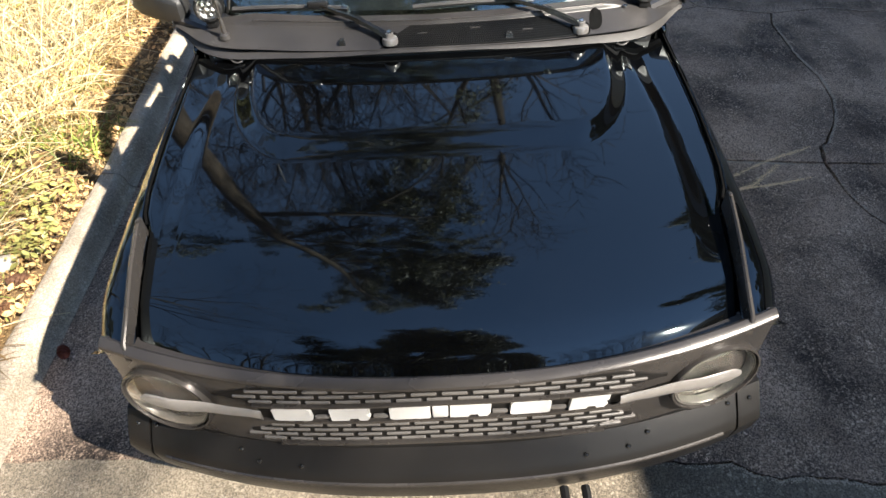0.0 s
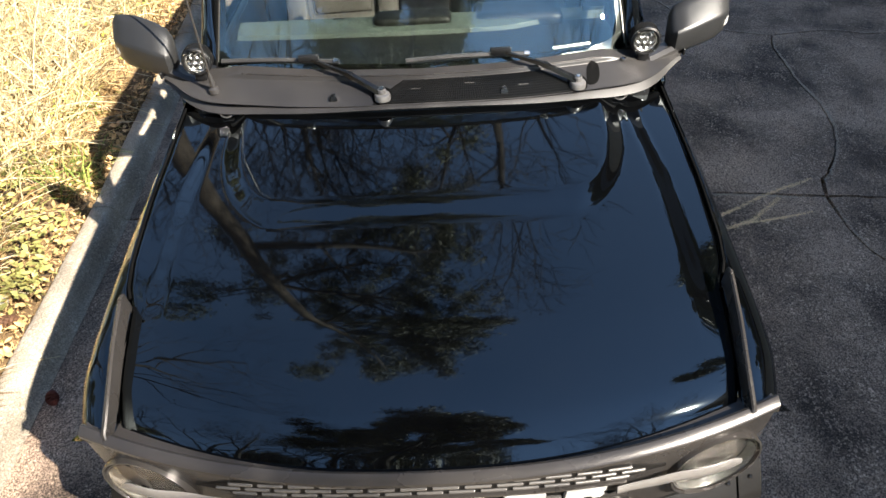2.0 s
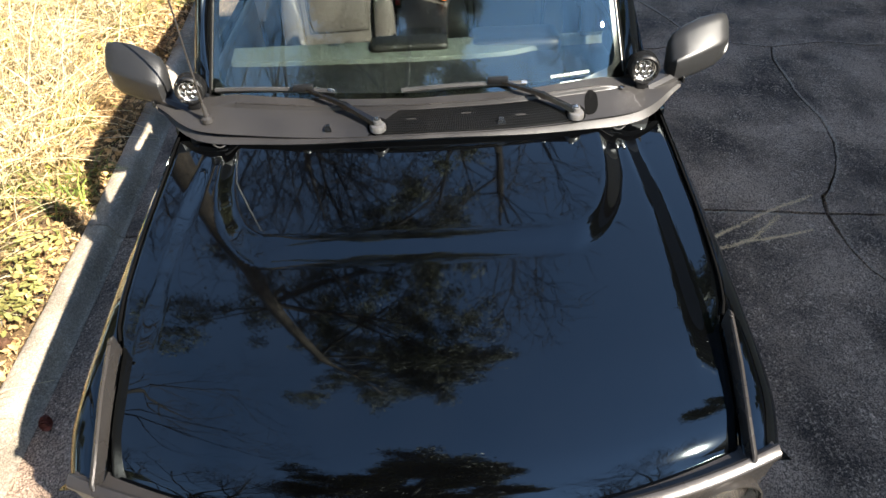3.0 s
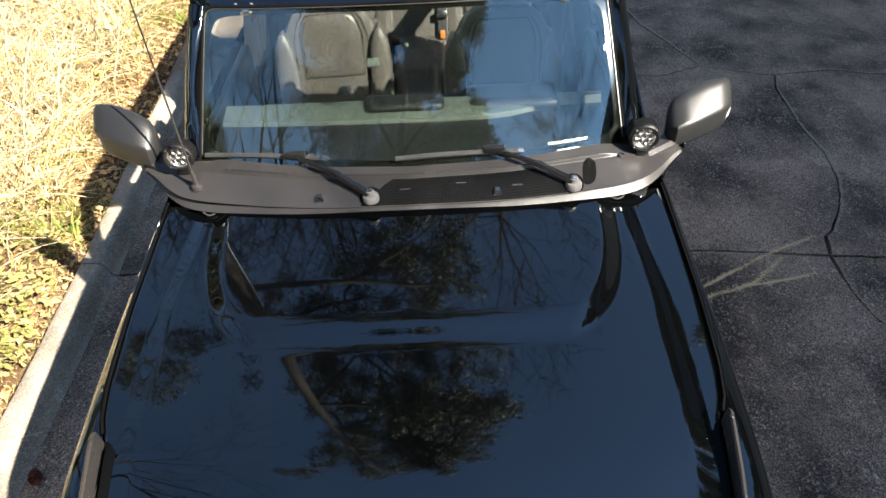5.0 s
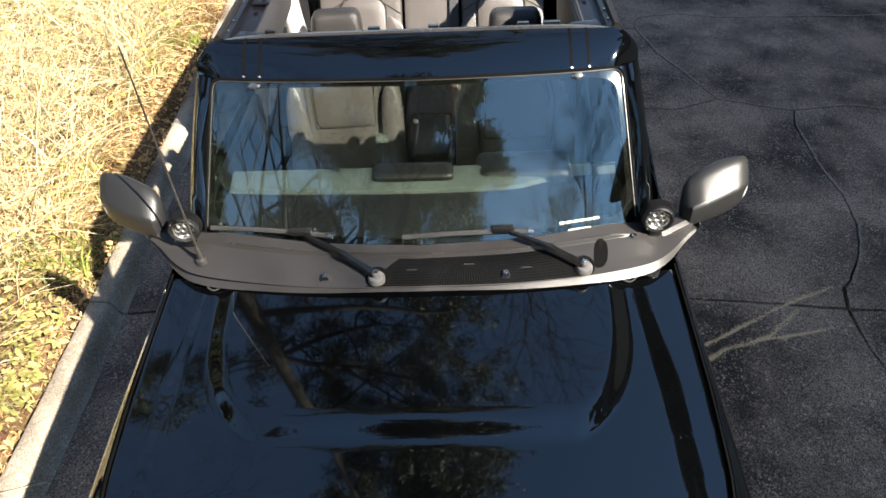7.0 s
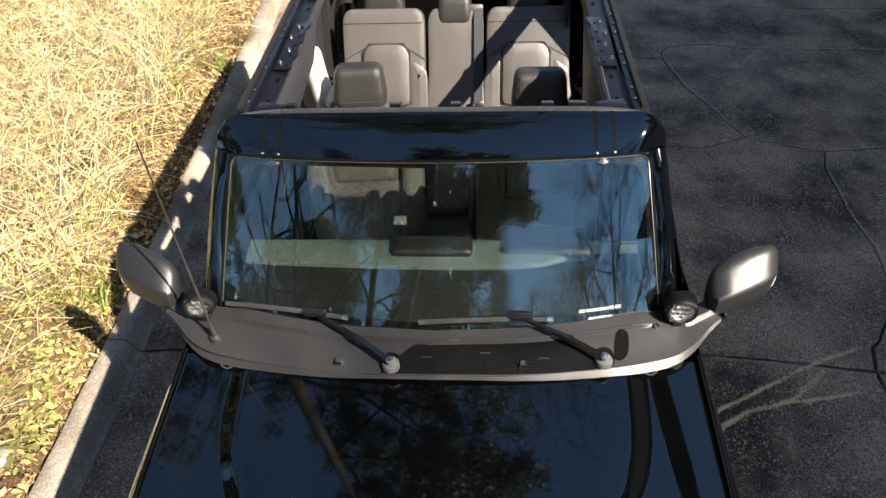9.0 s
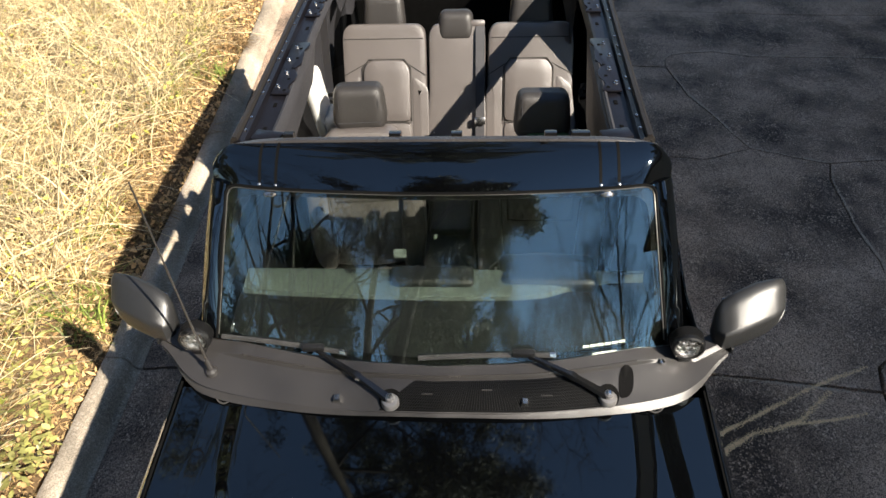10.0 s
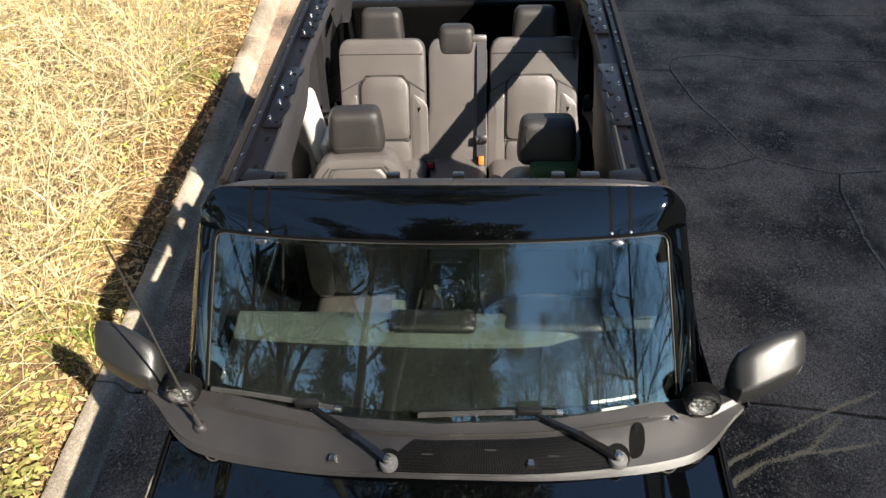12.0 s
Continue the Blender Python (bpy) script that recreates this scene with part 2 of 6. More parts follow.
def sheet(fn, us, vs, depth=(0, 0, -0.01)):
    """A curved plate: the points fn(u, v), with real thickness towards depth."""
    bm = bmesh.new()
    d = Vector(depth)
    top = [[bm.verts.new(fn(u, v)) for v in vs] for u in us]
    low = [[bm.verts.new(p.co + d) for p in row] for row in top]
    nu, nv = len(us), len(vs)
    for i in range(nu - 1):
        for j in range(nv - 1):
            bm.faces.new((top[i][j], top[i + 1][j], top[i + 1][j + 1], top[i][j + 1]))
            bm.faces.new((low[i][j], low[i][j + 1], low[i + 1][j + 1], low[i + 1][j]))
    rim = [(i, 0) for i in range(nu)] + [(nu - 1, j) for j in range(1, nv)] + [(i, nv - 1) for i in range(nu - 2, -1, -1)] + [(0, j) for j in range(nv - 2, 0, -1)]
    for (a, b), (c, e) in zip(rim, rim[1:] + rim[:1]):
        bm.faces.new((top[a][b], low[a][b], low[c][e], top[c][e]))
    return bm


def loft(rings, caps=True):
    """A skin over rings of points, each with the same count."""
    bm = bmesh.new()
    vs = [[bm.verts.new(p) for p in r] for r in rings]
    k = len(rings[0])
    for a, b in zip(vs, vs[1:]):
        for i in range(k):
            bm.faces.new((a[i], a[(i + 1) % k], b[(i + 1) % k], b[i]))
    if caps:
        bm.faces.new(vs[0])
        bm.faces.new(vs[-1])
    return bm


def tube(points, radius, n=8, end=None):
    """A round bar along points; the radius runs to end."""
    pts = [Vector(p) for p in points]
    end = radius if end is None else end
    rings = []
    for i, p in enumerate(pts):
        way = (pts[min(i + 1, len(pts) - 1)] - pts[max(i - 1, 0)]).normalized()
        side = way.orthogonal().normalized() if abs(way.z) > 0.95 else way.cross(Vector((0, 0, 1))).normalized()
        up = side.cross(way)
        r = radius + (end - radius) * i / (len(pts) - 1)
        rings.append([p + side * (r * math.cos(a)) + up * (r * math.sin(a)) for a in (2 * math.pi * j / n for j in range(n))])
    return loft(rings)


def lathe(profile, n=20, m=None, caps=True):
    """A turned shape about z from (radius, height) pairs."""
    rings = [[(r * math.cos(2 * math.pi * j / n), r * math.sin(2 * math.pi * j / n), z) for j in range(n)] for r, z in profile]
    bm = loft(rings, caps)
    return move(bm, m) if m else bm


def slab(outline, z0, z1, bevel=0.0):
    """An upright prism over an outline in plan."""
    bm = bmesh.new()
    a = [bm.verts.new((x, y, z0)) for x, y in outline]
    b = [bm.verts.new((x, y, z1)) for x, y in outline]
    bm.faces.new(a[::-1])
    bm.faces.new(b)
    for i in range(len(a)):
        j = (i + 1) % len(a)
        bm.faces.new((a[i], a[j], b[j], b[i]))
    if bevel:
        bmesh.ops.bevel(bm, geom=bm.edges[:], offset=bevel, segments=2, affect="EDGES", profile=0.5)
    return bm


def pad(w, d, h, r, m=None, puff=0.0, cuts=9):
    """A cushion: a box w x d x h about its centre with edges rounded by r, swollen by puff."""
    bm = bmesh.new()
    bmesh.ops.create_cube(bm, size=2)
    bmesh.ops.subdivide_edges(bm, edges=bm.edges[:], cuts=cuts, use_grid_fill=True)
    half = Vector((w / 2, d / 2, h / 2))
    for v in bm.verts:
        q = v.co.copy()
        p = Vector([math.copysign(abs(q[k]) ** 0.75, q[k]) * half[k] for k in range(3)])
        core = Vector([max(-half[k] + r, min(half[k] - r, p[k])) for k in range(3)])
        off = p - core
        if off.length > 1e-6:
            p = core + off.normalized() * r
        swell = puff * math.cos(q.x * 1.5) * math.cos(q.z * 1.5)
        p.y += math.copysign(swell, q.y) if abs(q.y) > 0.5 else 0
        v.co = p
    return move(bm, m) if m else bm


def both(fn):
    """Runs fn for the two sides of the vehicle: -1 and 1."""
    for s in (-1, 1):
        fn(s)


def interp(x, table):
    if x <= table[0][0]:
        return table[0][1]
    for (a, p), (b, q) in zip(table, table[1:]):
        if x <= b:
            return p + (q - p) * (x - a) / (b - a)
    return table[-1][1]


def curve_of(table):
    """A smooth function through the pairs of a table."""
    xs = [a for a, _ in table]
    ys = [b for _, b in table]
    k = len(xs)
    ms = []
    for i in range(k):
        lo, hi = max(i - 1, 0), min(i + 1, k - 1)
        ms.append((ys[hi] - ys[lo]) / (xs[hi] - xs[lo]))

    def fn(x):
        x = max(xs[0], min(xs[-1], x))
        i = max(j for j in range(k - 1) if xs[j] <= x)
        h = xs[i + 1] - xs[i]
        t = (x - xs[i]) / h
        return ((2 * t ** 3 - 3 * t ** 2 + 1) * ys[i] + (t ** 3 - 2 * t ** 2 + t) * h * ms[i] + (3 * t ** 2 - 2 * t ** 3) * ys[i + 1] + (t ** 3 - t ** 2) * h * ms[i + 1])
    return fn


def smooth(a, b, x):
    t = max(0.0, min(1.0, (x - a) / (b - a)))
    return t * t * (3 - 2 * t)


def span(a, b, n):
    return [a + (b - a) * i / (n - 1) for i in range(n)]


def raw_mesh(name, verts, faces, material, parent=None):
    me = bpy.data.meshes.new(name)
    me.from_pydata(verts, [], faces)
    me.materials.append(material)
    ob = new(name, me)
    if parent:
        ob.parent = parent
    return ob


# ---- ground, driveway, kerb ----
def ground_height(x, y):
    """The verge rises gently behind the kerb."""
    back = -interp(y, [(-20, 1.9), (0.2, 1.99), (2.4, 2.05), (4.6, 2.2), (7.2, 2.42), (14, 3.3), (40, 7)])
    d = back - x
    if d <= 0:
        return -0.06
    return 0.085 + 0.05 * min(d, 12) + 0.03 * noise.noise((x * 1.3, y * 1.3, 0)) * min(1, d * 2)


def build_ground():
    xs = sorted(set([-400, -200, -100, -60, -40, -25, -18, -14, -11] + [-9 + 0.25 * i for i in range(37)] + [1, 4, 8, 15, 25, 50, 100, 200, 400]))
    ys = sorted(set([-400, -200, -100, -50, -25, -12, -6] + [-3 + 0.3 * i for i in range(55)] + [16, 20, 26, 35, 50, 100, 200, 400]))
    verts = [(x, y, ground_height(x, y)) for x in xs for y in ys]
    k = len(ys)
    faces = [(i * k + j, (i + 1) * k + j, (i + 1) * k + j + 1, i * k + j + 1) for i in range(len(xs) - 1) for j in range(k - 1)]
    g = raw_mesh("ground", verts, faces, SOIL)
    tagged(g, "brown leaf-strewn soil of the verge and the land around", "ground", kind="structure")


build_ground()

JOINT = [(-2.0, 2.43), (-1.2, 2.49), (0.0, 2.5), (1.41, 2.495), (1.694, 2.473), (1.94, 2.443), (2.28, 2.404)]
JOINT_RIGHT = [(2.28, 2.404), (2.51, 2.378), (4.0, 2.3), (6.15, 2.25)]
RISER = [(2.28, 2.404), (2.325, 2.563), (2.389, 2.622), (2.531, 2.846), (2.636, 3.108), (2.682, 3.423), (2.652, 3.723), (2.66, 3.865), (2.684, 4.274), (2.755, 4.505)]
CROSS_LEFT = [(-2.15, 4.7), (0.0, 4.65), (1.598, 4.593), (1.846, 4.561), (2.219, 4.711)]
CROSS_MID = [(2.219, 4.711), (2.516, 4.584), (2.755, 4.505)]
CROSS_RIGHT = [(2.755, 4.505), (3.207, 4.561), (3.512, 4.463), (6.15, 4.4)]
DIAGONAL = [(2.219, 4.711), (2.126, 4.947), (2.051, 5.197), (1.91, 5.536), (1.816, 6.068)]
ARC = [(1.816, 6.068), (1.835, 6.22), (1.90, 6.31), (2.036, 6.35), (2.32, 6.378), (2.65, 6.268), (4.0, 6.2), (6.15, 6.3)]
FAR_LEFT = [(-2.3, 6.25), (0.0, 6.2), (1.0, 6.15), (1.816, 6.068)]
FAR = [(-2.42, 7.45), (0.0, 7.4), (2.0, 7.35), (3.4, 7.2), (6.15, 7.1)]
LEG = [(2.28, 2.404), (2.272, 2.241), (2.278, 2.071), (2.302, 1.944), (2.5, 1.5), (3.2, 1.0), (6.15, 0.8)]
FRONT = [(-1.9, 0.62), (0.6, 0.56), (0.913, 0.505), (1.084, 0.51), (1.165, 0.454), (1.246, 0.432), (1.348, 0.44), (1.619, 0.397), (3.0, 0.35), (6.15, 0.3)]


def ragged(points):
    """The line of a crack: small uneven steps between the corners."""
    out = []
    for (ax, ay), (bx, by) in zip(points, points[1:]):
        n = max(1, int(math.hypot(bx - ax, by - ay) / 0.045))
        for i in range(n):
            t = i / n
            x, y = ax + (bx - ax) * t, ay + (by - ay) * t
            q = 0.0 if i == 0 else 0.012
            out.append((x + q * noise.noise((x * 9, y * 9, 3)), y + q * noise.noise((x * 9, y * 9, 8))))
    return out + [points[-1]]


def gap(x, y):
    """Half the width of a crack at a place."""
    if y < 0.7:
        return 0.0008 if x < 0.75 else 0.005
    w = 0.006 + 0.0045 * noise.noise((x * 2.1, y * 2.1, 5))
    if 2.2 < y < 2.6 and x < 2.6:
        w += 0.0045
    return max(0.002, w)


KERB_LINE = [(-1.97, -6.0), (-1.98, 0.2), (-2.0, 1.0), (-2.05, 2.43), (-2.12, 3.4), (-2.2, 4.6), (-2.33, 6.2), (-2.44, 7.45), (-2.75, 10.0), (-3.4, 14.0), (-4.6, 20.0)]
kerb_back = curve_of([(y, x) for x, y in KERB_LINE])


def build_driveway():
    lines = {k: ragged(v) for k, v in dict(a=JOINT, ar=JOINT_RIGHT, b=RISER, cl=CROSS_LEFT, cm=CROSS_MID, cr=CROSS_RIGHT, d=DIAGONAL, arc=ARC, fl=FAR_LEFT, f=FAR, e=LEG, fr=FRONT).items()}
    cells = [
        [(-1.9, -14), (6.15, -14), "-fr"],
        ["fr", "-e", "-a"],
        ["e", "-ar"],
        ["a", "b", "-cm", "-cl"],
        ["ar", "-cr", "-b"],
        ["cl", "d", "-fl"],
        ["cm", "cr", "-arc", "-d"],
        ["fl", "arc", "-f"],
        ["f", (6.15, 24), (-4.4, 24)],
    ]
    drive = thing("driveway", "grey weathered concrete driveway broken by ragged cracks", "driveway", "structure")
    for turn, cell in enumerate(cells):
        pts = []
        for bit in cell:
            run = [bit] if isinstance(bit, tuple) else (lines[bit[1:]][::-1] if bit[0] == "-" else lines[bit])
            for p in run:
                if not pts or math.hypot(p[0] - pts[-1][0], p[1] - pts[-1][1]) > 1e-4:
                    pts.append(p)
        n = len(pts)
        inset = []
        for i in range(n):
            (ax, ay), (bx, by), (cx, cy) = pts[i - 1], pts[i], pts[(i + 1) % n]
            tx, ty = cx - ax, cy - ay
            ln = math.hypot(tx, ty) or 1
            w = gap(bx, by)
            inset.append((bx - ty / ln * w, by + tx / ln * w))
        bm = slab(inset, -0.05, 0.0)
        bm.faces.ensure_lookup_table()
        bmesh.ops.triangulate(bm, faces=[f for f in bm.faces if len(f.verts) > 4])
        # Only the front slab lies in sun; the rest take the shade colours.
        part("slab", bm, DRIVE if turn == 0 else DRIVE_SHADE, drive)
    return drive


build_driveway()


def build_kerb():
    kerb = thing("kerb", "pale concrete kerb with a worn sloping face and algae stains", "kerb", "structure")
    back = kerb_back
    prof = [(0.0, -0.1), (0.0, 0.095), (0.02, 0.108), (0.095, 0.112), (0.125, 0.1), (0.145, 0.06), (0.158, 0.022), (0.175, 0.006), (0.19, 0.004), (0.19, -0.1)]
    for y0, y1 in ((-6.0, -0.6), (-0.595, 2.43), (2.44, 5.4), (5.41, 8.4), (8.41, 14.0), (14.01, 20.0)):
        rings = []
        for y in span(y0, y1, max(3, int((y1 - y0) / 0.12))):
            x = back(y)
            jit = [0.004 * noise.noise((y * 6, k * 2.3, 1)) for k in range(len(prof))]
            rings.append([(x + a + jit[k], y, b + jit[-1 - k]) for k, (a, b) in enumerate(prof)])
        part("kerb_stone", loft(rings), KERB, kerb, sharp=50)


build_kerb()


# ---- unseen house added so that its eaves shade the driveway ----
def build_shade_house():
    house = thing("house", "unseen two-storey house added for its shade, pale siding and dark shingle roof", "house")
    part("wall", box(6.6, 14.0, -3.95, 15, -0.06, 5.7), SIDING, house)
    rings = [[(6.2, y, 5.82), (6.2, y, 5.95), (10.3, y, 10.6), (14.4, y, 5.95), (14.4, y, 5.82)] for y in (-4.3, 15.4)]
    part("roof", loft(rings), SHINGLE, house)


build_shade_house()


def flake_line(line, wide, dense, seed):
    """Tiny flat flakes strewn along a line, thicker in places."""
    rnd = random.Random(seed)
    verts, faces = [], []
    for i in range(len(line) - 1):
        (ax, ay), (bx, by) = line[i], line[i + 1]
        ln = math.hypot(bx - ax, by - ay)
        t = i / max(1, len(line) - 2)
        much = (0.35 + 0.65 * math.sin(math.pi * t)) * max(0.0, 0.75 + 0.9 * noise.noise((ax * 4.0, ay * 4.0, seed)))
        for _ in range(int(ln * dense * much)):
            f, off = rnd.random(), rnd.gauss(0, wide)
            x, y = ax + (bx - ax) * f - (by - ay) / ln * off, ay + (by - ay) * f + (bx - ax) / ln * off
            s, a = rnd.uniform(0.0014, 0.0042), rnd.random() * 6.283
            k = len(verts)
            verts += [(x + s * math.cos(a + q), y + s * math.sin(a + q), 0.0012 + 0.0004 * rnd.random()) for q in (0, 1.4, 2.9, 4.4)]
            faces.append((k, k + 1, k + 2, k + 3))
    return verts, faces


def build_pale_marks():
    """Pale flakes drawn for sunlight streaks across the joint beside the vehicle, and worn pale edges along the cracks.
    """
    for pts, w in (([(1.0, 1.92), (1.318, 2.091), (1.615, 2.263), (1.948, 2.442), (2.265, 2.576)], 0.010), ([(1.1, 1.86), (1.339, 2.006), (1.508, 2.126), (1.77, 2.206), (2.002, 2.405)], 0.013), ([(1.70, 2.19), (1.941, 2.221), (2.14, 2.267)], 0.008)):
        s = raw_mesh("light_streak", *flake_line(ragged(pts), w * 0.62, 3000, 2), CAUSTIC)
        tagged(s, "pale streak of reflected sunlight drawn on the cracked concrete", "scuff mark", kind="stuff")
    for pts, dx, dy in ((JOINT[3:], 0.0, -0.016), (RISER, 0.016, 0.0), (CROSS_MID, 0.0, 0.014), (CROSS_RIGHT, 0.0, 0.014), (DIAGONAL, 0.014, 0.0), (ARC, 0.0, 0.015), (LEG, 0.015, 0.0), (FRONT[1:], 0.0, -0.012)):
        s = raw_mesh("worn_edge", *flake_line([(x + dx, y + dy) for x, y in ragged(pts)], 0.006, 1300, 7), WORN)
        tagged(s, "pale worn grit along a crack in the concrete", "worn edge", kind="stuff")


build_pale_marks()


# ---- the off-road vehicle ----
car = thing("off_road_vehicle", "black open-top off-road vehicle with grey grille parked beside a kerb", "car")
car.matrix_basis = pose(0, 0.24, 0, 0, 0, 0.49) @ pose(0, -0.24, 0)

hood_rise = curve_of([(0.10, 1.06), (0.15, 1.10), (0.19, 1.13), (0.25, 1.16), (0.35, 1.19), (0.5, 1.222), (0.8, 1.258), (1.1, 1.287), (1.5, 1.318)])


def front_line(x):
    """How far the nose is swept back across its width."""
    return 0.138 + 0.142 * (abs(x) / 0.82) ** 2.3


def shut_line(y):
    return interp(y, [(0.2, 0.738), (0.3, 0.748), (0.58, 0.776), (0.66, 0.806), (0.75, 0.820), (1.0, 0.832), (1.5, 0.840)])


dome_side = curve_of([(0.78, 0.36), (0.86, 0.465), (0.95, 0.54), (1.05, 0.587), (1.18, 0.616), (1.45, 0.634)])


def crease(y):
    """The inner edge of the sloping strip along each side of the bonnet."""
    return interp(y, [(0.3, 0.672), (0.66, 0.690), (1.0, 0.690), (1.3, 0.670), (1.5, 0.664)])


def hood_z(x, y):
    a = abs(x)
    back = (front_line(x) - 0.13) * (1 - smooth(0.2, 0.95, y))
    z = hood_rise(y - back) - 0.012 * (a / 0.76) ** 2
    fall = max(0.0, min(1.0, (a - crease(y)) / 0.06))
    z -= (0.012 if x > 0 else 0.006) * (fall + 0.2 * (smooth(0, 1, fall) - fall)) * smooth(0.36, 0.66, y)
    side = dome_side(y)
    da, db = y - 0.84, (side + 0.014 - a) * 0.62
    near = -math.log(math.exp(-80 * max(-0.3, min(da * 0.36, 0.3))) + math.exp(-80 * max(-0.3, min(db, 0.3)))) / 80
    t = max(0.0, min(1.0, (near + 0.008) / 0.036))
    t = t + 0.12 * (smooth(0, 1, t) - t)
    z += 0.023 * (t + (smooth(0, 1, t) - t) * smooth(0.0, 0.04, db - da))
    return z - 0.006 * smooth(-0.012, 0.0, a - shut_line(y)) ** 2


def build_hood():
    vs = span(0, 1, 121)
    us = [math.copysign(abs(t) ** 0.85, t) for t in span(-1, 1, 181)]

    def fn(u, v):
        y1 = 1.44
        x = u * 0.735
        y0 = front_line(x) + 0.004
        y = y0 + (y1 - y0) * v ** 1.25
        x = u * (shut_line(y) - 0.004)
        return (x, y, hood_z(x, y))
    hood = part("hood", sheet(fn, us, vs, (0, 0.004, -0.02)), PAINT, car, "glossy black bonnet with a raised rear dome", sharp=60)
    for s in (-1, 1):
        part("hood_latch", box(s * 0.665 - 0.02, s * 0.665 + 0.02, 1.388, 1.425, 1.292, 1.325, 0.006), BLACK_PLASTIC, hood, "black bonnet latch")
        loop = [(s * (0.672 + 0.024 * math.cos(k) * (1 + 0.25 * math.sin(k))), 1.386 + 0.013 * math.sin(k), 1.307 + 0.003 * math.cos(k * 2)) for k in span(0, 2 * math.pi, 17)]
        part("latch_loop", tube(loop, 0.003, 6), BLADE, hood, "dark wire latch loop")
        part("hinge_bolt", lathe([(0.011, 0), (0.011, 0.01), (0.004, 0.014)], 12, pose(s * 0.765, 1.43, 1.303)), CHROME, hood)


build_hood()


def fender_top(y):
    return hood_z(shut_line(y) - 0.03, max(y, 0.3)) + 0.004 - max(0, 0.3 - y) * 0.35


def build_fender(s):
    rings = []
    for y in span(0.27, 1.53, 46):
        xs, zt = shut_line(y) + 0.003, fender_top(y)
        xo = interp(y, [(0.27, 0.836), (0.4, 0.856), (0.7, 0.862), (1.53, 0.864)])
        sec = [(xs, zt - 0.03), (xs, zt - 0.004), (xs + 0.006, zt), (max(xo - 0.028, xs + 0.008), zt - 0.004), (max(xo - 0.012, xs + 0.012), zt - 0.012), (xo + 0.004, zt - 0.03), (xo + 0.014, zt - 0.06), (xo + 0.024, zt - 0.11), (xo + 0.03, zt - 0.18), (xo + 0.028, max(0.93, 1.05 - (y - 0.27) * 0.7)), (xo - 0.01, max(0.93, 1.05 - (y - 0.27) * 0.7)), (xo - 0.01, zt - 0.06)]
        foot = max(0.93, 1.09 - (y - 0.27) * 0.8)
        rings.append([(s * a, y, max(b, foot)) for a, b in sec])
    fender = part("front_fender", loft(rings), PAINT, car, "glossy black front wing", sharp=40)
    part("hood_seal", tube([(s * (shut_line(y) - 0.0005), y, fender_top(y) + 0.001) for y in span(0.62, 1.46, 22)], 0.0042, 6), RUBBER, fender)
    # grey sight bar standing on the wing
    rings = []
    for y, z, x, w in ((0.238, 1.132, 0.753, 0.013), (0.25, 1.150, 0.755, 0.013), (0.33, 1.188, 0.760, 0.013), (0.415, 1.222, 0.768, 0.013), (0.45, 1.233, 0.772, 0.013), (0.55, 1.256, 0.783, 0.013), (0.585, 1.262, 0.787, 0.013), (0.60, 1.255, 0.788, 0.011)):
        base = min(z - 0.012, fender_top(y) - 0.01)
        rings.append([(s * (x - w / 2), y, base), (s * (x - w / 2 + 0.002), y, z - 0.004), (s * (x - w / 2 + 0.006), y, z), (s * (x + w / 2 - 0.006), y, z), (s * (x + w / 2 + 0.001), y, z - 0.005), (s * (x + w / 2 + 0.003), y, base)])
    sight = part("sight_bar", loft(rings), GREY_PAINT, car, "grey sight bar on the wing", sharp=30)
    part("tie_bolt", lathe([(0.0055, 0), (0.0055, 0.004), (0.0025, 0.006)], 10, pose(s * 0.784, 0.572, 1.259)), STRIP, sight)


both(build_fender)


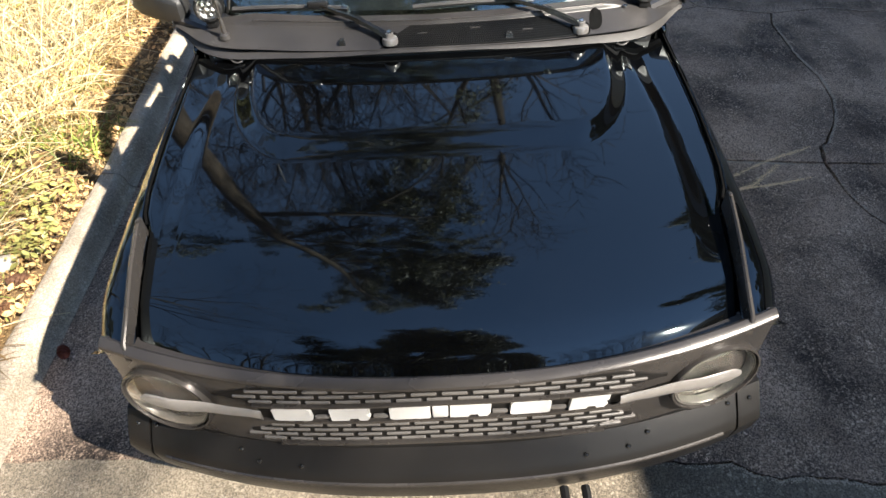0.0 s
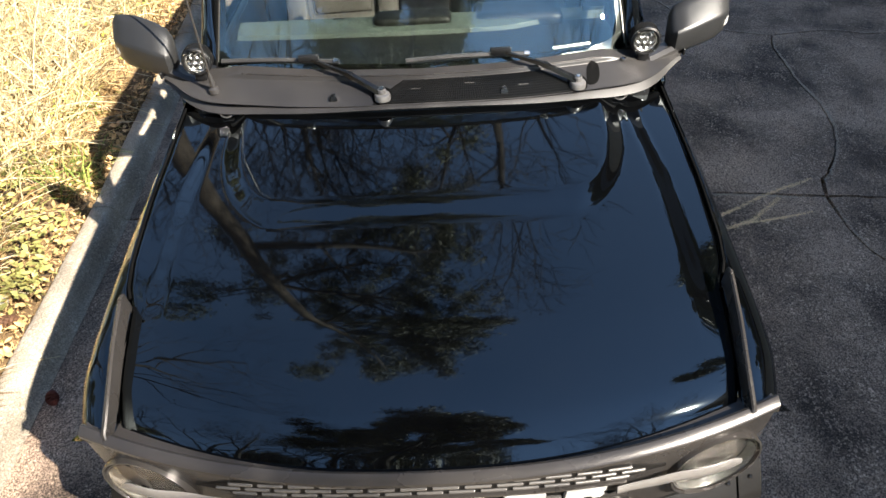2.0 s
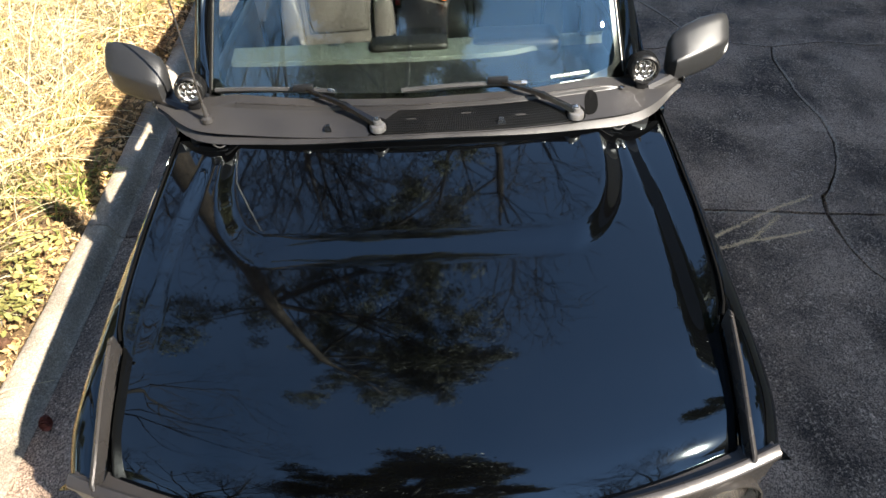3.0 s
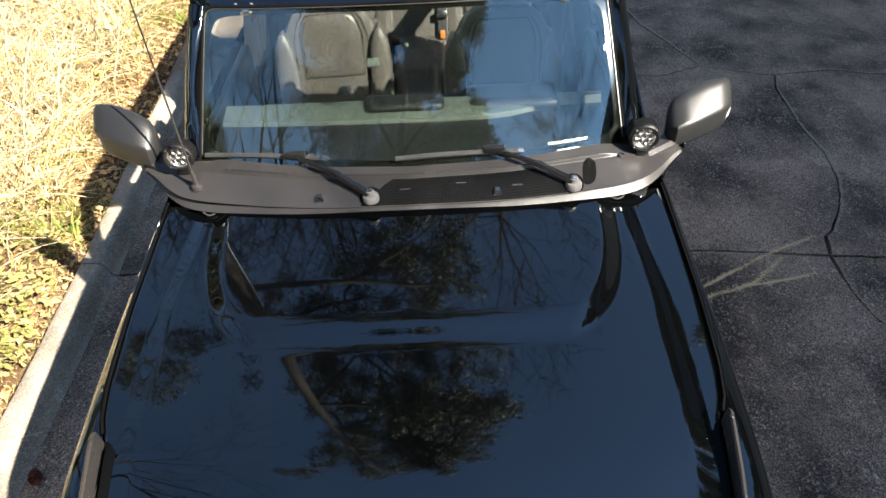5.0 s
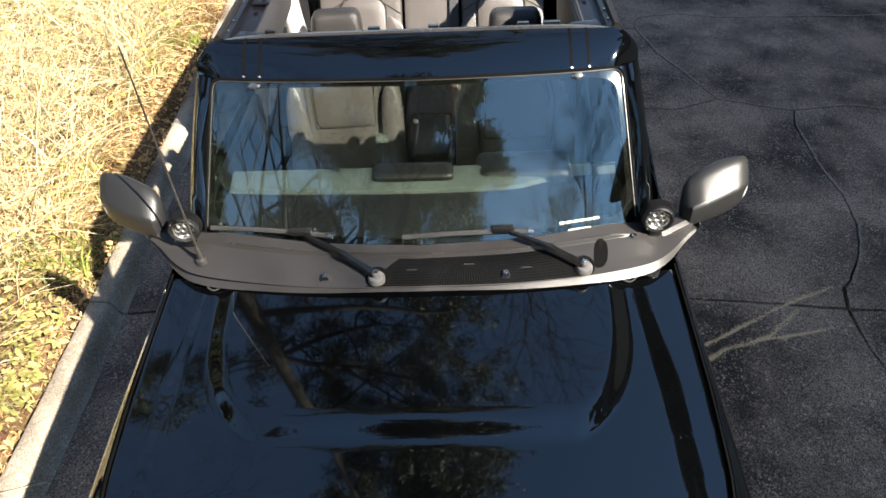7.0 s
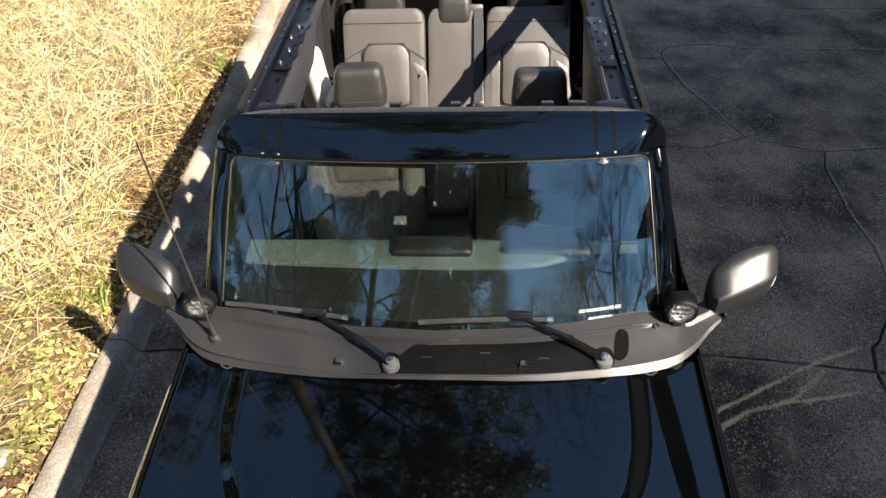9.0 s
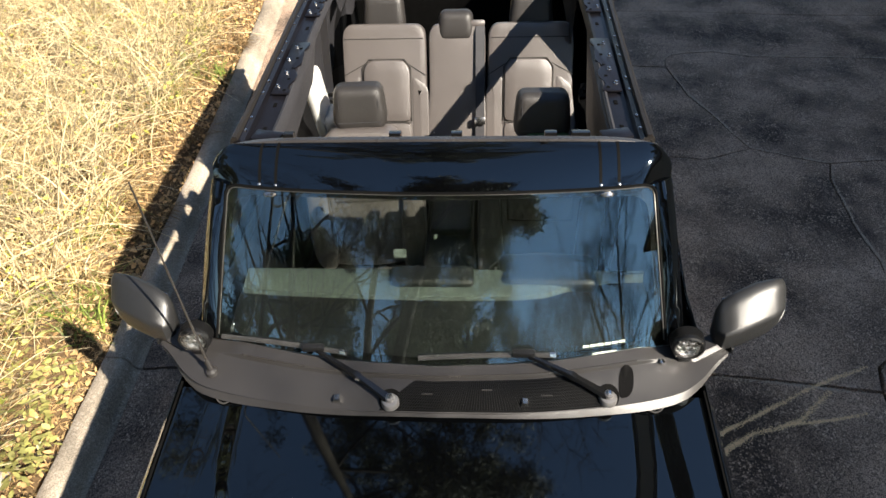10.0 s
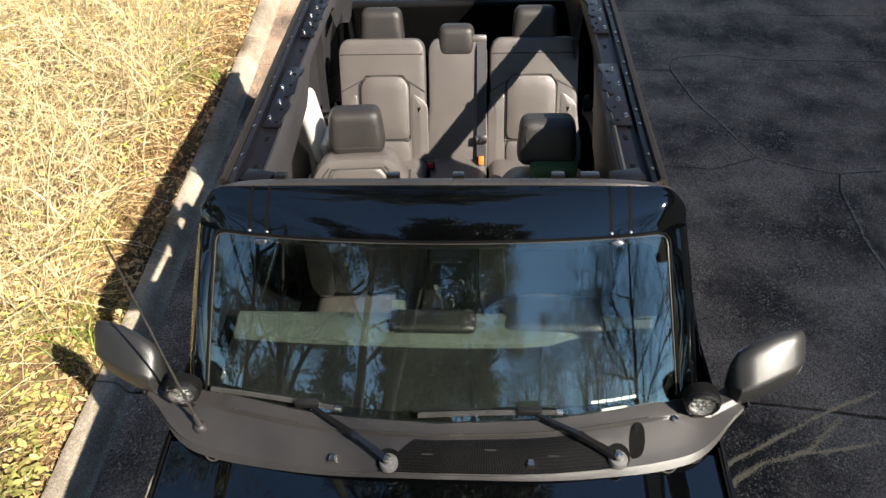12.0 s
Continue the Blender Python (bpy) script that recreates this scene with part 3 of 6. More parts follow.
def build_grille():
    xs = span(-0.824, 0.824, 85)

    def lip(x):
        return 1.114 + 0.026 * (abs(x) / 0.8) ** 2

    prof = [(0.012, -0.02), (0.006, -0.003), (-0.001, 0.001), (-0.018, -0.004), (-0.024, -0.010), (-0.025, -0.018), (-0.015, -0.028), (-0.012, -0.12), (-0.004, -0.26), (0.03, -0.27), (0.05, -0.03)]

    def taper(x):
        return min(1.17, (lip(x) - 0.845 + 0.15 * x * x) / 0.264) - 0.36 * smooth(0.76, 0.84, abs(x)) ** 1.5
    rings = []
    for x in xs:
        y, z = front_line(x), lip(x)
        k = taper(x)
        rings.append([(x, y + a, z + b * (k if b < -0.03 else 1)) for a, b in prof])
    panel = part("grille_panel", loft(rings), GREY_PAINT, car, "satin grey grille surround", sharp=35)
    # bars in staggered rows above and below the name, on plates darkened as shade
    def sag(x):
        return -0.15 * x * x + 0.006

    def face(x, z):
        return front_line(x) - 0.0165 + (1.08 - z) * 0.05
    bars = box(-0.0305, 0.0305, -0.007, 0.007, -0.0045, 0.0045, 0.0022, 2)
    me = bpy.data.meshes.new("grille_bar")
    bars.to_mesh(me)
    bars.free()
    me.materials.append(GRILLE_BAR)
    for z0, z1, half in ((1.037, 1.101, 0.555), (0.866, 0.952, 0.49)):
        part("grille_shade", loft([[(x, face(x, z) - 0.001, z + sag(x)) for z in (b, t)] + [(x, face(x, z) + 0.012, z + sag(x)) for z in (t, b)] for x, b, t in [(a, z0 + (z1 - z0) * 0.42 * smooth(half - 0.13, half, abs(a)), z1 - (z1 - z0) * 0.42 * smooth(half - 0.13, half, abs(a))) for a in span(-half, half, 61)]]), GRILLE_DARK, panel)
    rows = [(1.091, 0.49, 0), (1.069, 0.53, 1), (1.047, 0.475, 0), (0.941, 0.445, 1), (0.918, 0.48, 0), (0.895, 0.515, 1), (0.872, 0.46, 0)]
    for z, half, odd in rows:
        for i in range(-8, 9):
            x = (i + (0.5 if odd else 0.0)) * 0.0725
            if abs(x) > half:
                continue
            tilt = math.degrees(math.atan2(front_line(x + 0.02) - front_line(x - 0.02), 0.04))
            ob = new("grille_bar", me)
            ob.parent = panel
            ob.matrix_local = pose(x, face(x, z) + 0.0015, z + sag(x), 4, math.degrees(0.15 * 2 * x), tilt)
    for z, half, h in ((0.966, 0.47, 0.004), (1.034, 0.46, 0.003), (0.857, 0.42, 0.004)):
        part("grille_ledge", loft([[(x, face(x, z) - d, z + sag(x) + e) for d, e in ((0.012, -h), (0.012, h), (-0.004, h), (-0.004, -h))] for x in span(-half, half, 31)]), GREY_PAINT, panel)
    # white blocks of the name, with notches
    part("name_recess", loft([[(x, face(x, z) - 0.001, z + sag(x)) for z in (0.968, 1.034)] + [(x, face(x, z) + 0.012, z + sag(x)) for z in (1.034, 0.968)] for x in span(-0.45, 0.45, 31)]), GRILLE_DARK, panel)
    for i in range(6):
        w, h = 0.098, 0.046
        x = -w / 2
        c = -0.359 + 0.1436 * i
        bm = slab([(x, 0.0), (x, h - 0.004), (x + 0.02, h), (x + w, h), (x + w, 0.028), (x + w - 0.010, 0.022), (x + w, 0.013), (x + w - 0.008, 0.0), (x + 0.07, 0.0), (x + 0.066, 0.008), (x + 0.048, 0.008), (x + 0.044, 0.0)] if i % 2 else [(x, 0.004), (x, h - 0.005), (x + 0.006, h), (x + w - 0.008, h), (x + w, h - 0.008), (x + w, 0.004), (x + w - 0.006, 0.0), (x + 0.008, 0.0)], 0, 0.013)
        tilt = math.degrees(math.atan2(front_line(c + 0.02) - front_line(c - 0.02), 0.04))
        part("name_block", move(bm, pose(c, face(c, 0.978), 0.978 + sag(c), 88, math.degrees(0.15 * 2 * c), tilt)), NAME_WHITE, panel, "white raised block of the name")
        if i < 5:
            d = c + 0.0718
            mid = i == 2
            part("name_bridge", box(d - 0.019, d + 0.019, face(d, 1.0) - (0.013 if mid else 0.009), face(d, 1.0), 0.981 + sag(d), (1.022 if mid else 0.992) + sag(d), 0.003), NAME_WHITE if mid else GRILLE_BAR, panel)

    def lamp(s):
        cx, cz = 0.696, 0.966
        m = pose(s * cx, front_line(cx) - 0.026, cz, 86, 0, s * 15) @ Matrix.Diagonal((1.17, 1.0, 1.0, 1))
        head = part("headlight", lathe([(0.108, -0.06), (0.108, 0.0), (0.106, 0.007), (0.102, 0.007), (0.100, -0.004), (0.096, -0.045), (0.0, -0.055)], 44, m, False), GREY_PAINT, car, "round headlight with a clear lens and pale light bar")
        part("reflector", lathe([(0.098, -0.012), (0.090, -0.03), (0.06, -0.046), (0.0, -0.05)], 36, m, False), BOWL, head)
        part("bezel", lathe([(0.100, -0.002), (0.098, 0.0015), (0.091, -0.008), (0.088, -0.022), (0.094, -0.02)], 40, m, False), BOWL_PALE, head)
        for q in (-1, 1):
            part("lamp_bowl", lathe([(0.034, -0.034), (0.033, -0.026), (0.029, -0.024), (0.026, -0.036), (0.0, -0.042)], 28, m @ pose(0, q * 0.042, 0), False), BOWL_PALE, head)
        part("lens", lathe([(0.099, -0.008), (0.094, 0.004), (0.075, 0.014), (0.04, 0.021), (0.0, 0.023), (0.0, 0.0205), (0.04, 0.0185), (0.074, 0.0115), (0.092, 0.002), (0.096, -0.008)], 40, m, False), LENS, head).visible_shadow = False
        mid = curve_of([(0.44, 0.976), (0.52, 0.985), (0.6, 0.996), (0.68, 1.0), (0.75, 0.996)])
        bar = loft([[(s * a, front_line(a) - 0.024 - out + 0.007 * math.cos(k), mid(a) + dz * math.sin(k)) for k in [math.pi * (0.5 + j / 9) for j in range(10)]] for a, dz, out in [(t, (0.017 + 0.008 * smooth(0.44, 0.66, t)) * (1 - 0.65 * smooth(0.725, 0.748, t)), 0.008 * smooth(0.46, 0.56, t) + 0.020 * smooth(0.54, 0.68, t)) for t in span(0.44, 0.748, 26)]])
        part("light_bar", bar, surf_bar, head, "pale grey translucent running-light bar")
    surf_bar = surf("light_bar_plastic", (0.21, 0.195, 0.185), (0.14, 0.132, 0.125), scale=16, rough=0.22, coat=0.5)
    both(lamp)


build_grille()


def build_bumper():
    prof = [(0.05, 0.80), (0.02, 0.825), (0.0, 0.825), (-0.05, 0.772), (-0.066, 0.748), (-0.068, 0.735), (-0.05, 0.66), (-0.02, 0.585), (0.06, 0.57)]

    def run(x0, x1, n):
        return loft([[(x, front_line(x) + a, b - 0.022 * (abs(x) / 0.86) ** 2) for a, b in prof] for x in span(x0, x1, n)])
    bumper = part("front_bumper", run(-0.812, 0.812, 61), STEEL_GREY, car, "dark grey powder-coated steel front bumper", sharp=28)
    for s in (-1, 1):
        part("bumper_end", run(s * 0.819, s * 0.892, 9), STEEL_GREY, bumper, sharp=28)
    for x, d in ((-0.855, 0.0), (-0.795, -0.008), (-0.54, 0.0), (-0.49, 0.018), (-0.375, 0.019), (0.375, 0.019), (0.49, 0.018), (0.545, 0.0), (0.785, -0.006), (0.855, 0.0)):
        y = front_line(x) - d
        part("bolt", lathe([(0.0065, -0.004), (0.0065, 0.003), (0.003, 0.006)], 10, pose(x, y - 0.025, 0.802 - d * 1.06 - 0.022 * (abs(x) / 0.86) ** 2, 45, 0, 0)), ARM_BLACK, bumper)
    # Lighter tube along the nose stands for the highlight on the bumper edge.
    part("bumper_edge", tube([(x, front_line(x) - 0.0655, 0.742 - 0.022 * (abs(x) / 0.86) ** 2) for x in span(-0.77, 0.77, 51)], 0.0065, 8), GREY_PAINT, bumper, "lighter grey tube laid on as the bumper's edge highlight")
    # Black strip laid in for the shade between grille and bumper.
    part("gap_strip", loft([[(x, front_line(x) + a, b - 0.13 * min(x * x, 0.3)) for a, b in ((-0.004, 0.856), (0.04, 0.856), (0.04, 0.78), (-0.004, 0.78))] for x in span(-0.76, 0.76, 41)]), BLACK_PLASTIC, bumper)
    for s in (0.86,):
        part("tow_hook", tube([(s * 0.42 - 0.03, 0.12, 0.6), (s * 0.42 - 0.03, 0.06, 0.6), (s * 0.42 - 0.012, 0.04, 0.6), (s * 0.42 + 0.012, 0.04, 0.6), (s * 0.42 + 0.03, 0.06, 0.6), (s * 0.42 + 0.03, 0.12, 0.6)], 0.013, 8), BLACK_PLASTIC, bumper)


build_bumper()


def build_cowl():
    front = curve_of([(0.0, 1.312), (0.3, 1.318), (0.55, 1.347), (0.68, 1.376), (0.76, 1.405), (0.82, 1.45), (0.88, 1.515), (0.925, 1.555)])
    fz = curve_of([(0.0, 1.346), (0.45, 1.345), (0.58, 1.349), (0.70, 1.346), (0.80, 1.350), (0.925, 1.366)])
    back = curve_of([(0.0, 1.448), (0.35, 1.474), (0.7, 1.553), (0.80, 1.585), (0.87, 1.60), (0.925, 1.615)])
    bz = curve_of([(0.0, 1.402), (0.5, 1.402), (0.7, 1.396), (0.8, 1.378), (0.925, 1.372)])

    def fn(u, v):
        x = u * 0.925
        a = abs(x)
        t = smooth(0, 1, v) * 0.35 + v * 0.65
        lift = 0.010 * math.sin(math.pi * min(1, v * 1.15)) * (1 - 0.95 * smooth(0.42, 0.62, a))
        z = fz(a) + (bz(a) - fz(a)) * t + lift
        z += 0.012 * smooth(0.72, 0.76, v) * (1 - smooth(0.62, 0.72, a))
        y = front(a) + (back(a) - front(a)) * v
        if v < 0.08:
            t = v / 0.08
            c = 0.014 + (0.024 * smooth(0.12, 0.6, a) + 0.020 * smooth(0.45, 0.7, a)) * (1 - 0.55 * smooth(0.82, 0.93, a))
            y = front(a) + 0.002 + c * 0.80 * t
            z = fz(a) + 0.004 - c * 0.60 * (1 - t) + 0.001 * math.sin(math.pi * t)
        return (x, y, z)
    vs = [0, 0.004, 0.012, 0.024, 0.04, 0.06, 0.08, 0.14, 0.22, 0.3, 0.4, 0.5, 0.6, 0.7, 0.72, 0.73, 0.74, 0.75, 0.76, 0.8, 0.9, 1.0]
    cowl = part("cowl_panel", sheet(fn, span(-1, 1, 101), vs, (0, 0.012, -0.012)), GREY_PLASTIC, car, "grey plastic cowl panel below the windscreen", sharp=20)

    def on(x, v, dz=0.0):
        p = fn(x / 0.925, v)
        return (p[0], p[1], p[2] + dz)
    # fine black air intake: upright ribs crossed by thin bars
    def mesh_at(u, v, dz):
        return on(-0.165 + 0.107 * v + (0.695 - 0.237 * v) * u, 0.10 + 0.60 * v, dz)
    vent = part("air_intake", sheet(lambda u, v: mesh_at(u, v, 0.0015), span(0, 1, 41), span(0, 1, 9), (0, 0, -0.004)), RUBBER, cowl, "black fine-meshed air intake")
    rib = bmesh.new()

    def strip(pts, across):
        k = [[rib.verts.new(Vector(p) + across * d + Vector((0, 0, h))) for d, h in ((-0.0018, 0), (-0.0008, 0.003), (0.0008, 0.003), (0.0018, 0))] for p in pts]
        for a, b in zip(k, k[1:]):
            for j in range(3):
                rib.faces.new((a[j], a[j + 1], b[j + 1], b[j]))
    for i in range(84):
        strip([mesh_at((i + 0.5) / 84, v, 0.0015) for v in span(0.03, 0.97, 5)], Vector((1, 0, 0)))
    for i in range(11):
        strip([mesh_at(u, (i + 0.5) / 11, 0.0004) for u in span(0.005, 0.995, 31)], Vector((0, 1, 0)))
    tagged(part("slats", rib, SLAT, vent), kind="stuff")
    # Lighter lip drawn for the sunlit line on top of the ledge.
    part("ledge_lip", tube([on(x, 0.765, 0.001) for x in span(-0.62, 0.62, 41)], 0.0028, 6), GREY_PAINT, cowl, "lighter grey lip laid on for the sunlit edge of the cowl ledge")
    for x, v in ((-0.02, 0.42), (0.16, 0.50), (0.34, 0.36)):
        part("clip", box(x - 0.017, x + 0.017, on(x, v)[1] - 0.0022, on(x, v)[1] + 0.0022, on(x, v)[2] - 0.002, on(x, v)[2] + 0.0056, 0.0015, 1), GREY_PLASTIC, cowl)
    for x in (-0.294, 0.275):
        p = on(x, 0.24)
        part("washer_nozzle", loft([[(p[0] + dx, p[1] + dy, p[2] + dz) for dx, dy in ((-w, -0.008), (w, -0.008), (w, 0.01), (-w, 0.01))] for w, dz in ((0.013, -0.003), (0.011, 0.012), (0.007, 0.017))]), CHROME, cowl, "pale washer nozzle")
    part("pivot_patch", sheet(lambda a, r: on(0.577 + r * (0.03 * abs(math.cos(a)) ** 0.7 * (1 if math.cos(a) > 0 else -0.55) + 0.007 * math.sin(a)), 0.47 + 0.27 * r * math.copysign(abs(math.sin(a)) ** 0.8, math.sin(a)), 0.0016), span(0, 2 * math.pi, 33), [0.02, 0.5, 1.0], (0, 0, -0.003)), RUBBER, cowl, "flat black D-shaped patch beside the wiper")
    # wipers
    for (px, py), elbow, tip0, tip1 in (((-0.13, 1.345), (-0.38, 1.486), (-0.695, 1.547), (-0.277, 1.477)), ((0.522, 1.375), (0.272, 1.476), (-0.05, 1.462), (0.37, 1.485))):
        p = (px, py, on(px, (py - front(abs(px))) / (back(abs(px)) - front(abs(px))))[2])
        wiper = part("wiper", lathe([(0.027, 0.0), (0.027, 0.014), (0.024, 0.02), (0.014, 0.023), (0.013, 0.036), (0.0, 0.038)], 20, pose(*p)), PIVOT, car, "black wiper with a grey pivot cap")
        vc = (py - front(abs(px))) / (back(abs(px)) - front(abs(px)))
        part("pivot_well", sheet(lambda a, r: on(px + 0.036 * r * math.cos(a), max(0.10, vc + 0.05 + 0.22 * r * math.sin(a)), 0.0034), span(0, 2 * math.pi, 25), [0.02, 0.5, 1.0], (0, 0, -0.004)), RUBBER, wiper, "black well round the wiper pivot")
        part("pivot_nut", lathe([(0.010, 0.0), (0.010, 0.006), (0.006, 0.009), (0.0, 0.0095)], 6, pose(p[0], p[1], p[2] + 0.036)), CHROME, wiper, "bright pivot nut")
        q = Vector((elbow[0], elbow[1], 1.448))
        st = Vector(p) + Vector((0, 0, 0.022))
        way = (q - st).normalized()
        side = way.cross(Vector((0, 0, 1))).normalized()
        rings = []
        for t, w, h in ((0.0, 0.016, 0.014), (0.12, 0.013, 0.013), (0.35, 0.0105, 0.013), (0.42, 0.013, 0.018), (0.47, 0.0095, 0.013), (0.95, 0.006, 0.009), (1.0, 0.005, 0.007)):
            c = st + (q - st) * t + Vector((0, 0, 0.012 * math.sin(math.pi * t)))
            rings.append([c - side * w - Vector((0, 0, h * 0.4)), c - side * w * 0.7 + Vector((0, 0, h * 0.6)), c + side * w * 0.7 + Vector((0, 0, h * 0.6)), c + side * w - Vector((0, 0, h * 0.4))])
        part("wiper_arm", loft(rings), ARM_BLACK, wiper)
        a, b = Vector((*tip0, glass_z(*tip0) + 0.022)), Vector((*tip1, glass_z(*tip1) + 0.022))
        pts = [a + (b - a) * t + Vector((0, 0, 0.006 * math.sin(math.pi * t))) for t in span(0, 1, 13)]
        part("wiper_blade", tube(pts, 0.0085, 6), BLADE, wiper)
        part("wiper_joint", box(q.x - 0.035, q.x + 0.035, q.y - 0.011, q.y + 0.011, q.z - 0.008, q.z + 0.014, 0.005), BLACK_PLASTIC, wiper)
        part("blade_tip", tube([b - (b - a) * 0.045 + Vector((0, 0, 0.004)), b + Vector((0, 0, 0.002))], 0.009, 6), CHROME, wiper)
    # auxiliary lamps at the foot of the pillars
    for s in (-1, 1):
        c = Vector((s * 0.772, 1.520, 1.444))
        m = pose(*c, 86, 0, s * -4) @ Matrix.Diagonal((1.1, 1.1, 1.0, 1))
        pod = part("auxiliary_lamp", lathe([(0.014, -0.042), (0.026, -0.038), (0.036, -0.022), (0.041, -0.004), (0.044, 0.0), (0.044, 0.013), (0.039, 0.017), (0.036, 0.016), (0.034, 0.002), (0.0, -0.012)], 28, m), BLACK_PLASTIC, car, "round black auxiliary lamp with clear lens")
        for k in range(5):
            part("cooling_fin", lathe([(0.030, -0.034 + k * 0.0075), (0.047, -0.0330 + k * 0.0075), (0.047, -0.0318 + k * 0.0075), (0.030, -0.0306 + k * 0.0075)], 24, m), BLACK_PLASTIC, pod)
        part("reflector", lathe([(0.034, 0.004), (0.026, -0.005), (0.012, -0.009), (0.0, -0.01)], 24, m, False), CHROME, pod)
        for ax, ay in ((-0.019, 0.0), (0.019, 0.0), (-0.0095, 0.0165), (0.0095, 0.0165), (-0.0095, -0.0165), (0.0095, -0.0165), (0.0, 0.0)):
            part("lamp_cell", lathe([(0.0098, -0.004), (0.0092, 0.003), (0.0075, 0.002), (0.0035, -0.004), (0.0, -0.005)], 10, m @ pose(ax, ay, 0), False), CHROME, pod)
        lens = part("lens", lathe([(0.036, 0.008), (0.034, 0.016), (0.02, 0.0195), (0.0, 0.0205), (0.0, 0.018), (0.02, 0.017), (0.032, 0.0135), (0.034, 0.008)], 28, m, False), RIBBED, pod)
        lens.visible_shadow = False
        for k in range(4):
            ang = math.pi * (0.25 + 0.5 * k)
            part("rim_screw", lathe([(0.0032, 0), (0.0032, 0.004), (0.0, 0.005)], 8, m @ pose(0.0405 * math.cos(ang), 0.0405 * math.sin(ang), 0.014)), CHROME, pod)
        part("lamp_foot", box(c.x - 0.02, c.x + 0.02, 1.51, 1.545, 1.372, 1.405, 0.006), BLACK_PLASTIC, pod)
    part("foot_bolt", lathe([(0.009, 0), (0.009, 0.006), (0.0, 0.008)], 10, pose(0.70, 1.50, 1.386)), CHROME, cowl)
    # whip antenna
    ant = part("antenna", lathe([(0.02, 0.0), (0.018, 0.014), (0.009, 0.02), (0.007, 0.06), (0.004, 0.07)], 14, pose(-0.715, 1.448, 1.362)), GREY_PLASTIC, car, "thin whip antenna")
    part("whip", tube([(-0.715, 1.448, 1.37), (-0.72, 1.458, 1.6), (-0.726, 1.478, 2.1)], 0.0048, 6, 0.0022), GREY_PAINT, ant)


WIND = dict(bot=1.402, top=1.812)


def wind_point(u, v):
    """The windscreen: u from -1 to 1 across, v from 0 below to 1 above."""
    x = u * (0.722 - 0.048 * v)
    y = (1.452 + 0.102 * u * u) * (1 - v) + (1.80 + 0.058 * u * u) * v - 0.005 * math.sin(math.pi * v) + 0.1 * max(0.0, abs(u) - 0.75) ** 2
    z = WIND["bot"] + (WIND["top"] - WIND["bot"] - 0.012 * u * u) * v
    return (x, y, z)


def glass_z(x, y):
    u = x / 0.715
    lo = 1.452 + 0.102 * u * u
    return WIND["bot"] + max(0.0, (y - lo)) * 1.33


build_cowl()


def build_windscreen():
    up = Vector((0, 0.75, -0.66))
    screen = part("windscreen", sheet(wind_point, span(-1, 1, 41), span(0, 1, 15), tuple(up * 0.005)), GLASS, car, "greenish curved windscreen", sharp=60)
    screen.visible_shadow = False
    # black printed border with rounded corners, just behind the glass

    def frit(side):
        bm = bmesh.new()
        n = 72
        ins, outs = [], []
        for k in range(n):
            t = 2 * math.pi * k / n
            c, s = math.cos(t), math.sin(t)
            e = 0.16
            u = math.copysign(abs(c) ** e, c)
            v = math.copysign(abs(s) ** e, s)
            ins.append((u * 0.962, 0.5 + v * 0.455 + 0.005))
            big = max(abs(c), abs(s))
            outs.append((c / big * 1.0, 0.5 + s / big * 0.5))
        rows = []
        for pts in (outs, ins):
            rows.append([[bm.verts.new(Vector(wind_point(u, v)) + up * (0.006 + d)) for u, v in pts] for d in (0, 0.004)])
        for k in range(n):
            j = (k + 1) % n
            o, i = rows
            bm.faces.new((o[0][k], o[0][j], i[0][j], i[0][k]))
            bm.faces.new((o[1][k], i[1][k], i[1][j], o[1][j]))
            bm.faces.new((i[0][k], i[0][j], i[1][j], i[1][k]))
        return bm
    part("border", frit(0), FRIT, screen, "black printed border")
    part("seal", tube([Vector(wind_point(u, v)) - up * 0.004 for u, v in [(-1, t) for t in span(0, 0.95, 8)] + [(-0.985, 0.985)] + [(t, 1.0) for t in span(-0.95, 0.95, 25)] + [(0.985, 0.985)] + [(1, t) for t in span(0.95, 0, 8)]], 0.0045, 6), RUBBER, screen)
    # Pale tube stands in for the bright highlight round the glass.
    rim = [(-0.992, t) for t in span(0.03, 0.93, 9)] + [(-0.985, 0.965), (-0.965, 0.985)] + [(t, 0.99) for t in span(-0.94, 0.94, 25)] + [(0.965, 0.985), (0.985, 0.965)] + [(0.992, t) for t in span(0.93, 0.03, 9)]
    part("edge_glint", tube([Vector(wind_point(u, v)) - up * 0.0015 for u, v in rim], 0.0022, 6), BOWL_PALE, screen, "fine pale line laid on as the highlight of the glass edge")
    for x in (-0.775, 0.775):
        p = Vector(wind_point(x, 0.965)) - up * 0.002
        part("screen_clip", move(lathe([(0.02, 0), (0.02, 0.006), (0.014, 0.011), (0.0, 0.012)], 16), Matrix.Translation(p) @ Euler((radians(48), 0, 0)).to_matrix().to_4x4() @ Matrix.Diagonal((1, 0.5, 1, 1))), CHROME, screen)
    # sticker bars low on the driver's side
    for x0, x1, v0, v1 in ((0.635, 0.825, 0.068, 0.086), (0.675, 0.780, 0.012, 0.032)):
        n = 6 if v0 > 0.05 else 1
        for k in range(n):
            a, b = x0 + (x1 - x0) * k / n, x0 + (x1 - x0) * (k + (0.86 if n > 1 else 1)) / n
            part("sticker_bar", sheet(lambda u, v: Vector(wind_point(u, v)) + up * 0.0065, [a, b], [v0, v1], tuple(up * 0.001)), NAME_WHITE, screen, "white printed bar on the glass")
